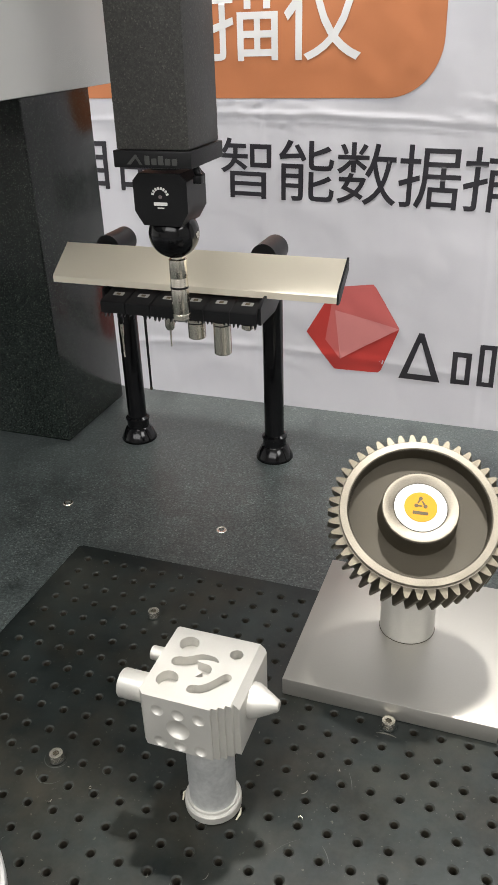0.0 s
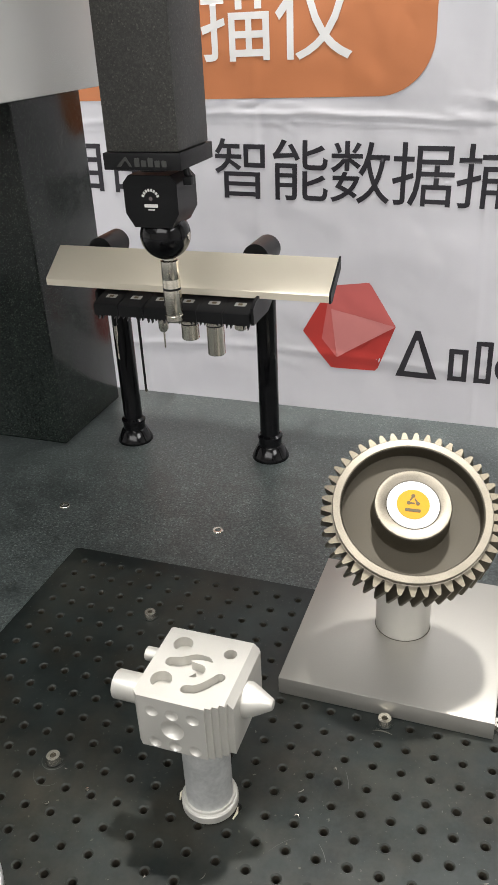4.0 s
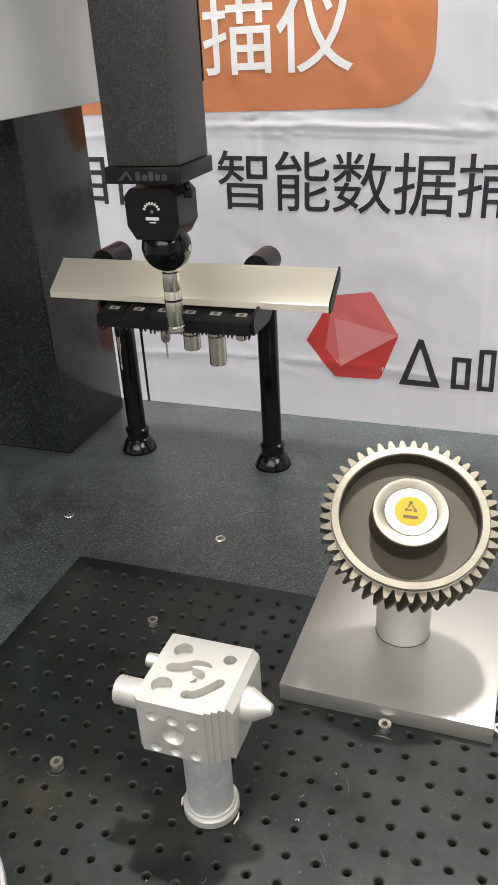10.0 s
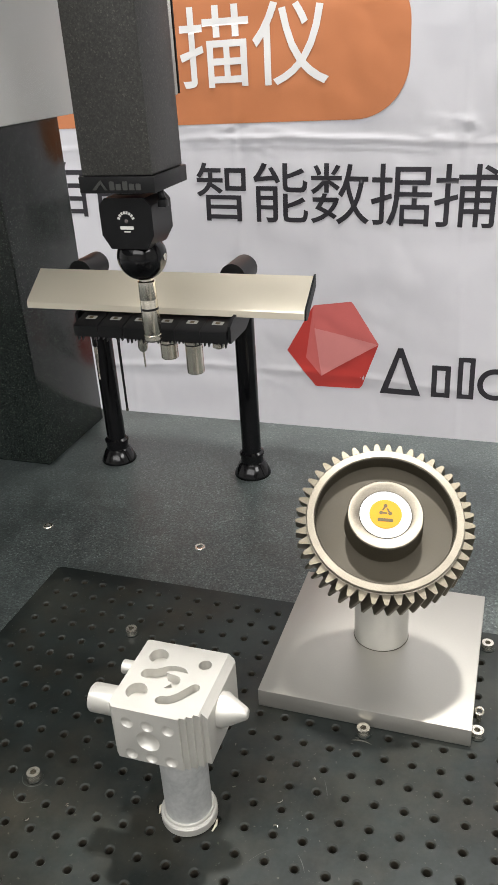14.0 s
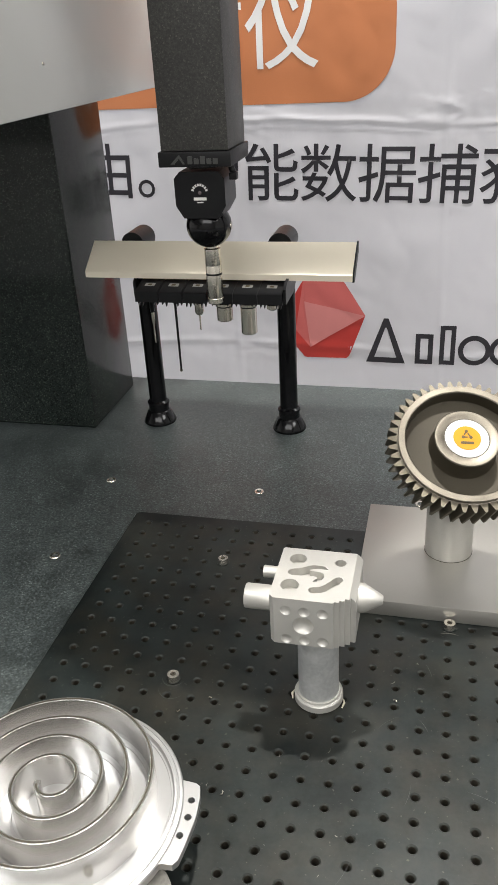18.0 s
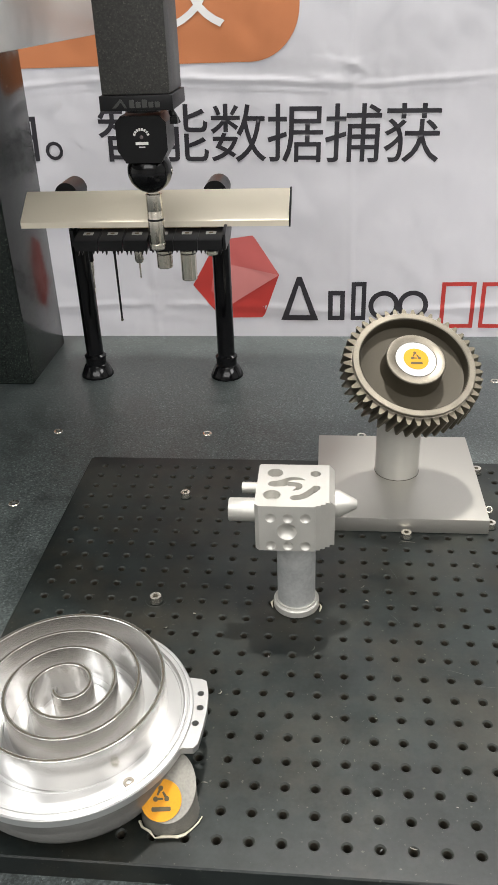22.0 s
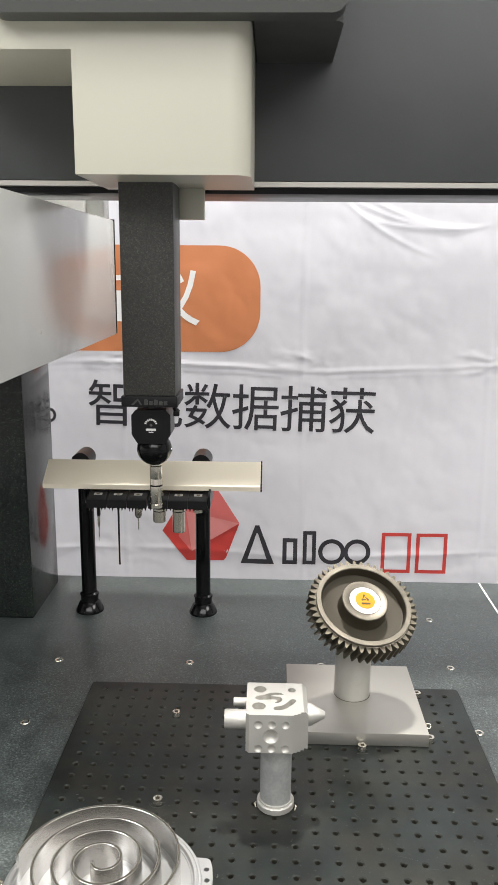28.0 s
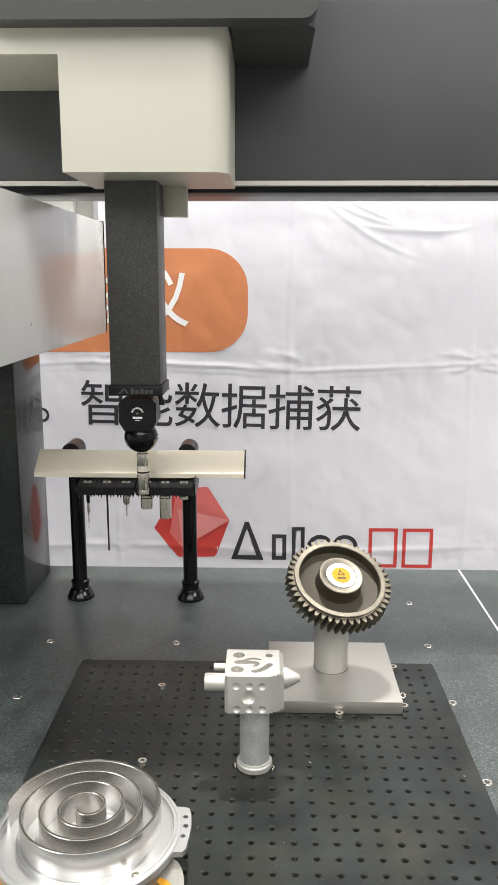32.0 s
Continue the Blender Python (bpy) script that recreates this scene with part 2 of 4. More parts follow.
def dusted(m, tone, most, size=6.0):
    """Adds a thin uneven film of dust with small specks to a surface."""
    n, link = m.node_tree.nodes, m.node_tree.links.new
    b = n["Principled BSDF"]
    co = n.new("ShaderNodeTexCoord")
    film, speck = n.new("ShaderNodeTexNoise"), n.new("ShaderNodeTexNoise")
    for tex, s, d in ((film, size, 9.0), (speck, 260.0, 2.0)):
        tex.inputs["Scale"].default_value, tex.inputs["Detail"].default_value = s, d
        link(co.outputs["Object"], tex.inputs["Vector"])
    film.inputs["Roughness"].default_value = 0.7
    low, high = n.new("ShaderNodeMapRange"), n.new("ShaderNodeMapRange")
    for node, tex, lo, hi, top in ((low, film, 0.45, 0.72, most), (high, speck, 0.68, 0.76, 0.5)):
        node.inputs["From Min"].default_value, node.inputs["From Max"].default_value = lo, hi
        node.inputs["To Max"].default_value = top
        link(tex.outputs["Fac"], node.inputs["Value"])
    both = n.new("ShaderNodeMath")
    both.operation = "ADD"
    both.use_clamp = True
    link(low.outputs[0], both.inputs[0])
    link(high.outputs[0], both.inputs[1])
    mx = n.new("ShaderNodeMix")
    mx.data_type = "RGBA"
    link(both.outputs[0], mx.inputs["Factor"])
    link(b.inputs["Base Color"].links[0].from_socket, mx.inputs["A"])
    mx.inputs["B"].default_value = (*tone, 1)
    link(mx.outputs["Result"], b.inputs["Base Color"])


dusted(ANODISED, (0.072, 0.092, 0.087), 0.22)
dusted(ANODISED, (0.062, 0.05, 0.032), 0.3, 8.5)
ANODISED.node_tree.nodes["Principled BSDF"].inputs["Specular IOR Level"].default_value = 0.24

# ---- builders ----


def thing(name, place, label, category, group="", kind=""):
    ob = new(name)
    ob.empty_display_size = 0.02
    ob.location = place
    return tagged(ob, label, category, group, kind)


def mesh_object(name, bm, mat, smooth=35.0):
    me = bpy.data.meshes.new(name)
    if isinstance(bm, bmesh.types.BMesh):
        bmesh.ops.recalc_face_normals(bm, faces=bm.faces)
        bm.to_mesh(me)
        bm.free()
    else:
        me = bm
        me.materials.clear()
    me.materials.append(mat)
    if smooth:
        me.polygons.foreach_set("use_smooth", [True] * len(me.polygons))
        me.set_sharp_from_angle(angle=radians(smooth))
    return new(name, me)


def part(name, bm, mat, parent, label="", smooth=35.0):
    """One mesh, drawn in the world's own metres, under a thing or a part."""
    ob = mesh_object(name, bm, mat, smooth)
    ob.parent = parent
    if parent.type == "EMPTY":
        ob.matrix_parent_inverse = Matrix.Translation(-parent.location)
    return tagged(ob, label)


def setting(name, bm, mat, label, category, smooth=35.0):
    return tagged(mesh_object(name, bm, mat, smooth), label, category, kind="structure")


def block(x0, x1, y0, y1, z0, z1, bevel=0.0, steps=2, bm=None):
    own = bmesh.new()
    bmesh.ops.create_cube(own, size=1)
    bmesh.ops.transform(own, matrix=Matrix.Translation(((x0 + x1) / 2, (y0 + y1) / 2, (z0 + z1) / 2)) @ Matrix.Diagonal((x1 - x0, y1 - y0, z1 - z0, 1)), verts=own.verts)
    if bevel:
        bmesh.ops.bevel(own, geom=own.edges[:], offset=bevel, segments=steps, affect="EDGES", profile=0.5)
    return joined(bm, own)


def joined(bm, own):
    if bm is None:
        return own
    me = bpy.data.meshes.new("join")
    own.to_mesh(me)
    own.free()
    bm.from_mesh(me)
    bpy.data.meshes.remove(me)
    return bm


def lathe(profile, segments=32, m=None, bm=None):
    """Turns a profile of (radius, height) round z; it is closed where the radius is 0."""
    own, rings = bmesh.new(), []
    for r, z in profile:
        if r < 1e-7:
            rings.append([own.verts.new((0, 0, z))])
        else:
            rings.append([own.verts.new((r * math.cos(2 * math.pi * k / segments), r * math.sin(2 * math.pi * k / segments), z)) for k in range(segments)])
    for a, b in zip(rings, rings[1:]):
        for k in range(segments):
            j = (k + 1) % segments
            if len(a) == 1 and len(b) == 1:
                break
            if len(a) == 1:
                own.faces.new((a[0], b[j], b[k]))
            elif len(b) == 1:
                own.faces.new((a[k], a[j], b[0]))
            else:
                own.faces.new((a[k], a[j], b[j], b[k]))
    if m is not None:
        bmesh.ops.transform(own, matrix=m, verts=own.verts)
    return joined(bm, own)


def prism(points, z0, z1, m=None, bm=None, bevel=0.0):
    """A flat outline drawn up from z0 to z1."""
    own = bmesh.new()
    low = [own.verts.new((x, y, z0)) for x, y in points]
    high = [own.verts.new((x, y, z1)) for x, y in points]
    own.faces.new(low[::-1])
    own.faces.new(high)
    for k in range(len(points)):
        j = (k + 1) % len(points)
        own.faces.new((low[k], low[j], high[j], high[k]))
    if bevel:
        bmesh.ops.bevel(own, geom=[e for e in own.edges if e.calc_face_angle(0) > 0.6], offset=bevel, segments=2, affect="EDGES", profile=0.5)
    if m is not None:
        bmesh.ops.transform(own, matrix=m, verts=own.verts)
    return joined(bm, own)


def sweep(points, radius, segments=8, bm=None, taper=None):
    """A round rod along a line of points."""
    own, rings = bmesh.new(), []
    pts = [Vector(p) for p in points]
    for i, p in enumerate(pts):
        way = (pts[min(i + 1, len(pts) - 1)] - pts[max(i - 1, 0)]).normalized()
        turn = way.to_track_quat("Z", "Y").to_matrix()
        r = radius if taper is None else radius * taper[i]
        rings.append([own.verts.new(p + turn @ Vector((r * math.cos(2 * math.pi * k / segments), r * math.sin(2 * math.pi * k / segments), 0))) for k in range(segments)])
    for a, b in zip(rings, rings[1:]):
        for k in range(segments):
            j = (k + 1) % segments
            own.faces.new((a[k], a[j], b[j], b[k]))
    own.faces.new(rings[0][::-1])
    own.faces.new(rings[-1])
    return joined(bm, own)


def circle(r, n=32, cx=0.0, cy=0.0, start=0.0, turn=2 * math.pi):
    full = turn > 6.28
    return [(cx + r * math.cos(start + turn * k / (n if full else n - 1)), cy + r * math.sin(start + turn * k / (n if full else n - 1))) for k in range(n)]


def round_rect(x0, x1, y0, y1, r, n=6):
    out = []
    for cx, cy, a in ((x1 - r, y1 - r, 0), (x0 + r, y1 - r, 90), (x0 + r, y0 + r, 180), (x1 - r, y0 + r, 270)):
        out += circle(r, n, cx, cy, radians(a), math.pi / 2)
    return out


def ribbon(points, widths, n=5):
    """The outline of a bent slot through the points, with a width at each."""
    mids, wide = [], []
    for k in range(len(points) - 1):
        p0, p1, p2, p3 = (Vector(points[max(0, min(len(points) - 1, k + q))]) for q in (-1, 0, 1, 2))
        for j in range(n):
            u = j / n
            mids.append(0.5 * (2 * p1 + (p2 - p0) * u + (2 * p0 - 5 * p1 + 4 * p2 - p3) * u ** 2 + (3 * p1 - p0 - 3 * p2 + p3) * u ** 3))
            wide.append(widths[k] + (widths[k + 1] - widths[k]) * u)
    mids.append(Vector(points[-1]))
    wide.append(widths[-1])
    left, right = [], []
    for k, p in enumerate(mids):
        way = (mids[min(k + 1, len(mids) - 1)] - mids[max(k - 1, 0)]).normalized()
        off = Vector((-way.y, way.x)) * wide[k] / 2
        left.append(tuple(p + off))
        right.append(tuple(p - off))
    return right + left[::-1]


def softened(points, rounds=2):
    """A closed outline with its corners cut off again and again."""
    for _ in range(rounds):
        points = [(p[0] + (q[0] - p[0]) * f, p[1] + (q[1] - p[1]) * f) for p, q in zip(points, points[1:] + points[:1]) for f in (0.22, 0.78)]
    return points


def solid(bm):
    me = bpy.data.meshes.new("solid")
    bmesh.ops.recalc_face_normals(bm, faces=bm.faces)
    bm.to_mesh(me)
    bm.free()
    return bpy.data.objects.new("solid", me)


def carved(bm, cutters):
    """The body less all cutters, as a mesh."""
    body = solid(bm)
    scene.collection.objects.link(body)
    tools = []
    for c in cutters:
        tool = solid(c)
        scene.collection.objects.link(tool)
        tools.append(tool)
        mod = body.modifiers.new("cut", "BOOLEAN")
        mod.operation, mod.solver, mod.object = "DIFFERENCE", "EXACT", tool
    made = bpy.data.meshes.new_from_object(body.evaluated_get(bpy.context.evaluated_depsgraph_get()))
    for ob in (body, *tools):
        old = ob.data
        bpy.data.objects.remove(ob)
        bpy.data.meshes.remove(old)
    return made


def letters(text, size, m, bold=0.0, depth=0.0004):
    """Text in the built-in font as a mesh, from its lower left corner, and its width."""
    cu = bpy.data.curves.new("letters", "FONT")
    cu.body, cu.size, cu.extrude, cu.offset, cu.resolution_u = text, size, depth, bold, 3
    ob = bpy.data.objects.new("letters", cu)
    scene.collection.objects.link(ob)
    me = bpy.data.meshes.new_from_object(ob.evaluated_get(bpy.context.evaluated_depsgraph_get()))
    bpy.data.objects.remove(ob)
    bpy.data.curves.remove(cu)
    me.transform(m)
    return me


FRONT = Matrix.Rotation(radians(90), 4, "X")


def on_front(y):
    """From drawing plane to an upright plane that faces -y: (x, height)."""
    return Matrix.Translation((0, y, 0)) @ FRONT


# ---- hall ----
setting("floor", block(-7, 7, -7, 6, -0.95, -0.9), CARPET, "dark grey carpeted exhibition hall floor", "floor")
setting("ceiling", block(-7, 7, -7, 6, 4.5, 4.55), BEIGE_PAINT, "plain pale ceiling of the hall", "ceiling")
setting("wall_north", block(-7, 7, 6, 6.1, -0.9, 4.5), BEIGE_PAINT, "plain pale hall wall behind the banner", "wall")
setting("wall_south", block(-7, 7, -7.1, -7, -0.9, 4.5), BEIGE_PAINT, "plain pale hall wall", "wall")
setting("wall_west", block(-7.1, -7, -7, 6, -0.9, 4.5), BEIGE_PAINT, "plain pale hall wall", "wall")
setting("wall_east", block(7, 7.1, -7, 6, -0.9, 4.5), BEIGE_PAINT, "plain pale hall wall", "wall")

# ---- granite table ----
TOP = -0.022
table = thing("granite_table", (0.1, -0.1, -0.9), "speckled dark grey granite measuring table with steel inserts", "measuring table")
part("slab", block(-0.95, 1.05, -0.78, 0.53, -0.24, TOP, 0.004), TABLE_STONE, table)
part("base", block(-0.85, 0.95, -0.7, 0.45, -0.9, -0.2405, 0.01), CREAM, table, "pale enamelled steel base")
part("groove_strip", block(0.733, 0.7365, -0.75, 0.525, TOP + 0.0002, TOP + 0.0012), WHITE_PAINT, table, "thin pale line along the table")
for gx in (-0.108, 0.1255, 0.3585, 0.587):
    for gy in (0.328, 0.132, -0.068, -0.272, -0.472):
        if -0.03 < gx < 0.575 and gy < 0.03:
            continue
        m = Matrix.Translation((gx, gy, TOP + 0.0002))
        part("insert", lathe([(0.0038, -0.004), (0.0038, 0.0008), (0.0066, 0.0011), (0.0074, 0.0)], 20, m), SCREW, table)


# ---- perforated plate ----
def perforated(cols, rows, pitch, margins, depth, r_top, r_in, n=12):
    """A plate with a countersunk hole in the middle of each square, its top at z = 0."""
    bm = bmesh.new()
    side = n // 4
    rim = []
    for k in range(n):
        a = 2 * math.pi * (k + 0.5) / n
        c, s = math.cos(a), math.sin(a)
        f = 0.5 * pitch / max(abs(c), abs(s))
        rim.append((c, s, c * f, s * f))
    h = pitch / 2
    corner_at = {n // 8 - 1 + q * side: (h * (1 if q in (0, 3) else -1), h * (1 if q in (0, 1) else -1)) for q in range(4)}
    for i in range(cols):
        for j in range(rows):
            x, y = i * pitch, -j * pitch
            top = [bm.verts.new((x + c * r_top, y + s * r_top, 0)) for c, s, _, _ in rim]
            mid = [bm.verts.new((x + c * r_in, y + s * r_in, r_in - r_top)) for c, s, _, _ in rim]
            low = [bm.verts.new((x + c * r_in, y + s * r_in, -depth + 0.0006)) for c, s, _, _ in rim]
            out = [bm.verts.new((x + u, y + v, 0)) for _, _, u, v in rim]
            for k in range(n):
                g = (k + 1) % n
                bm.faces.new((top[k], top[g], mid[g], mid[k])).material_index = 1
                bm.faces.new((mid[k], mid[g], low[g], low[k])).material_index = 2
                a, b = rim[k], rim[g]
                if abs(a[2] - b[2]) > 1e-6 and abs(a[3] - b[3]) > 1e-6:
                    cx = h * (1 if a[2] + b[2] > 0 else -1)
                    cy = h * (1 if a[3] + b[3] > 0 else -1)
                    cv = bm.verts.new((x + cx, y + cy, 0))
                    bm.faces.new((top[k], out[k], cv, out[g], top[g]))
                else:
                    bm.faces.new((top[k], out[k], out[g], top[g]))
            bm.faces.new(low)
    x0, x1, y0, y1 = -h, (cols - 1) * pitch + h, -(rows - 1) * pitch - h, h
    (e, f), cz = margins, 0.0012
    loops = [round_rect(x0 - e + cz, x1 + e - cz, y0 - f + cz, y1 + f - cz, 0.006, 4), round_rect(x0 - e, x1 + e, y0 - f, y1 + f, 0.007, 4)]
    ring0 = [bm.verts.new((x, y, 0)) for x, y in loops[0]]
    ring1 = [bm.verts.new((x, y, -cz)) for x, y in loops[1]]
    ring2 = [bm.verts.new((x, y, -depth)) for x, y in loops[1]]
    m = len(ring0)
    for k in range(m):
        g = (k + 1) % m
        bm.faces.new((ring0[k], ring0[g], ring1[g], ring1[k]))
        bm.faces.new((ring1[k], ring1[g], ring2[g], ring2[k]))
    inner = [bm.verts.new(p) for p in ((x1, y1, 0), (x0, y1, 0), (x0, y0, 0), (x1, y0, 0))]
    q = m // 4
    for c in range(4):
        for k in range(q - 1):
            bm.faces.new((inner[c], ring0[c * q + k], ring0[c * q + k + 1]))
        d = (c + 1) % 4
        bm.faces.new((inner[c], ring0[c * q + q - 1], ring0[(d * q) % m], inner[d]))
    bm.faces.new(ring2[::-1])
    bmesh.ops.remove_doubles(bm, verts=bm.verts, dist=1e-6)
    for f in bm.faces:
        f.normal_update()
    return bm


me_plate = perforated(23, 23, 0.0247, (0.0135, 0.0117), 0.0216, 0.0047, 0.0034, 16)
bmesh.ops.translate(me_plate, verts=me_plate.verts, vec=(0.0035, -0.003, 0))
base_plate = thing("perforated_plate", (0.275, -0.275, TOP + 0.0003), "black anodised fixture plate with a grid of threaded holes", "fixture plate")
part("plate", me_plate, ANODISED, base_plate, smooth=30)
for extra in (WORN_EDGE, THREAD):
    base_plate.children[0].data.materials.append(extra)


def cap_screw(x, y, z=0.0, washer=True, group="cap screws on the plate"):
    t = thing("cap_screw", (x, y, z), "small bright steel socket head cap screw", "screw", group)
    m = Matrix.Translation((x, y, z))
    head = prism(circle(0.006, 24), 0.0009, 0.0072, m, bevel=0.0006)
    sock = prism(circle(0.0031, 6), 0.0036, 0.02, m)
    part("head", carved(head, [sock]), SCREW, t)
    # dark disc puts the recess's shade into the socket floor's colour
    part("socket", prism(circle(0.003, 6), 0.0037, 0.0041, m), DARK_STEEL, t, "hexagon socket floor, coloured dark for its shade")
    part("washer", lathe([(0.0, 0.0002), (0.0078, 0.0002), (0.0078, 0.0009), (0.004, 0.001), (0, 0.001)], 24, m), ANODISED if washer else NICKEL, t)
    return t


for sx, sy in ((0.127, -0.0755), (0.1272, -0.2775), (0.4, -0.151), (0.5025, -0.004), (0.5, -0.127)):
    cap_screw(sx, sy)
eye = thing("eye_ring", (0.5005, -0.109, 0), "tiny bright wire ring beside the block", "ring")
part("ring", lathe([(0.0035 + 0.0012 * math.cos(a), 0.0012 * math.sin(a)) for a in [2 * math.pi * k / 8 for k in range(9)]], 20, Matrix.Translation((0.5005, -0.109, 0.0125)) @ Matrix.Rotation(radians(60), 4, "X")), NICKEL, eye)
part("shank", lathe([(0, 0.0003), (0.0022, 0.0003), (0.0022, 0.009), (0, 0.0095)], 12, Matrix.Translation((0.5005, -0.109, 0))), NICKEL, eye)

for k, (cx, cy) in enumerate(((0.35, -0.269), (0.551, -0.294), (0.172, -0.296), (0.145, -0.318), (0.2105, -0.4012))):
    chip = thing("metal_chip", (cx, cy, 0), "tiny curled bright chip lying on the plate", "chip", "chips on the plate")
    part("curl", sweep([(cx + 0.0018 * math.cos(0.9 * q + k), cy + 0.0018 * math.sin(0.9 * q + k), 0.0009 + 0.0004 * q) for q in range(5)], 0.0006, 6, taper=(0.5, 1, 1, 0.8, 0.4)), NICKEL, chip)

plate_part = base_plate.children[0]


def scratch(x, y, r, a0, a1, width, mat):
    """A thin bent line worn into the plate's top."""
    n = 10
    bm = bmesh.new()
    rows = []
    for k in range(n + 1):
        a = radians(a0 + (a1 - a0) * k / n)
        w = width * (0.25 + 0.75 * math.sin(math.pi * k / n))
        rows.append([bm.verts.new((x + (r + q * w) * math.cos(a), y + (r + q * w) * math.sin(a), 0.0003)) for q in (-0.5, 0.5)])
    for p, q in zip(rows, rows[1:]):
        bm.faces.new((p[0], p[1], q[1], q[0]))
    ob = part("scratch", bm, mat, plate_part, smooth=0)
    return ob


for spot in ((0.33, -0.24, 0.055, 10, 30, 0.0009), (0.345, -0.315, 0.04, 20, 45, 0.0009), (0.30, -0.36, 0.07, -20, -2, 0.0006), (0.38, -0.33, 0.05, 120, 150, 0.0005), (0.21, -0.24, 0.3, 84, 90, 0.0008), (0.15, -0.268, 0.4, 76, 81, 0.0006), (0.24, -0.42, 0.09, -30, -15, 0.0006), (0.41, -0.42, 0.06, 60, 84, 0.0006), (0.13, -0.29, 0.014, 190, 330, 0.001), (0.127, -0.276, 0.0115, 180, 350, 0.0014), (0.45, -0.5, 0.12, 80, 91, 0.0006)):
    scratch(*spot[:5], 0.55 * spot[5], SCUFF)
for r, a0, a1, w in ((0.0235, 66, 112, 0.0016), (0.026, 80, 104, 0.0007)):
    scratch(0.4, -0.184, r, a0, a1, w, CHALK)
for k in range(46):
    rnd = random.Random(k)
    px, py, a0 = rnd.uniform(0.0, 0.55), -0.55 + 0.5 * rnd.random() ** 1.6, rnd.uniform(0, 360)
    scratch(px, py, rnd.uniform(0.0015, 0.006), a0, a0 + rnd.uniform(25, 80), rnd.uniform(0.0005, 0.0011), CHALK if k % 3 else SCUFF)

# ---- calibration cube ----
CX, CY, CZ, HALF, TALL = 0.2765, -0.2745, 0.1227, 0.0375, 0.0253


def calibration_cube():
    t = thing("calibration_cube", (CX, CY, 0), "bead-blasted aluminium test cube on a round post", "test piece")
    # plan outline: stepped front right edge, chamfered front left edge
    a = HALF
    steps = [(a - 0.018, -a), (a - 0.018, -a + 0.002), (a - 0.0135, -a + 0.002), (a - 0.0135, -a + 0.0045), (a - 0.009, -a + 0.0045), (a - 0.009, -a + 0.0075), (a - 0.0045, -a + 0.0075), (a - 0.0045, -a + 0.0115), (a, -a + 0.0115)]
    plan = [(-a + 0.004, -a)] + steps + [(a, a - 0.0015), (a - 0.0015, a), (-a + 0.0015, a), (-a, a - 0.0015), (-a, -a + 0.004)]
    at = Matrix.Translation((CX, CY, CZ))
    bm = prism(plan, -TALL, TALL, at, bevel=0.0006)
    cut = []
    # top: three bores, an S-shaped slot and a bent slot
    top = Matrix.Translation((CX, CY, CZ + TALL))
    for x, y, r in ((-0.021, 0.0215, 0.0078), (0.0186, 0.0207, 0.0052), (-0.022, -0.018, 0.0083)):
        cut.append(prism(circle(r, 28, x, y), -0.009, 0.01, top))
    band = [(-0.0222, -0.0039), (-0.012, -0.0028), (-0.004, -0.0024), (-0.0003, -0.003), (0.0006, -0.0045), (-0.001, -0.0072)]
    curl = [(-0.0036, -0.0104), (0.0012, -0.0098), (0.005, -0.0068), (0.0066, -0.003), (0.006, 0.0015), (0.003, 0.0042), (-0.003, 0.0048), (-0.009, 0.0058)]
    hook = [(-0.0035, 0.0085), (0.0035, 0.0092), (0.0098, 0.0082), (0.006, 0.0124), (0.0035, 0.0136), (-0.0035, 0.0143), (-0.009, 0.0128), (-0.0135, 0.0095)]
    lobe = [(-0.018, 0.007), (-0.0222, 0.0063), (-0.0258, 0.0048), (-0.0273, 0.0012), (-0.0258, -0.0024)]
    cut.append(prism(softened(band + curl + hook + lobe), -0.0085, 0.01, top))
    cut.append(prism(ribbon([(-0.0006, -0.0222), (0.005, -0.021), (0.0105, -0.0168), (0.0152, -0.011), (0.0196, -0.0045)], (0.0082,) * 5), -0.008, 0.01, top))
    for x, y in ((-0.0006, -0.0222), (0.0196, -0.0045)):
        cut.append(prism(circle(0.0041, 20, x, y), -0.0081, 0.01, top))
    # bevelled top right edge
    wedge = [(a - 0.0065, TALL + 0.001), (a + 0.003, TALL + 0.001), (a + 0.003, TALL - 0.0085)]
    cut.append(prism(wedge, -a - 0.01, a + 0.01, Matrix.Translation((CX, CY, CZ)) @ FRONT))
    # front: a large round dent and six small ones
    small = [(x, z, 0.0051, 0.0022) for x in (-0.0225, -0.0063, 0.0101) for z in (0.0122, -0.0193)]
    for x, z, r, sink in [(-0.0072, -0.003, 0.0094, 0.005)] + small:
        ball = bmesh.new()
        big = (r * r + sink * sink) / (2 * sink)
        bmesh.ops.create_uvsphere(ball, u_segments=32, v_segments=20, radius=big, matrix=Matrix.Translation((CX + x, CY - a - big + sink, CZ + z)))
        cut.append(ball)
    part("block", carved(bm, cut), BLASTED, t, smooth=25)
    left = Matrix.Translation((CX - a, CY, CZ)) @ Matrix.Rotation(radians(-90), 4, "Y")
    part("large_pin", lathe([(0, -0.001), (0.0115, -0.001), (0.0115, 0.0255), (0.0108, 0.0265), (0, 0.0265)], 36, left @ Matrix.Translation((0.0045, -0.013, 0))), BLASTED, t)
    part("small_pin", lathe([(0, -0.001), (0.0058, -0.001), (0.0058, 0.0165), (0.0052, 0.017), (0, 0.017)], 28, left @ Matrix.Translation((0.0072, 0.0215, 0))), BLASTED, t)
    right = Matrix.Translation((CX + a, CY, CZ)) @ Matrix.Rotation(radians(90), 4, "Y")
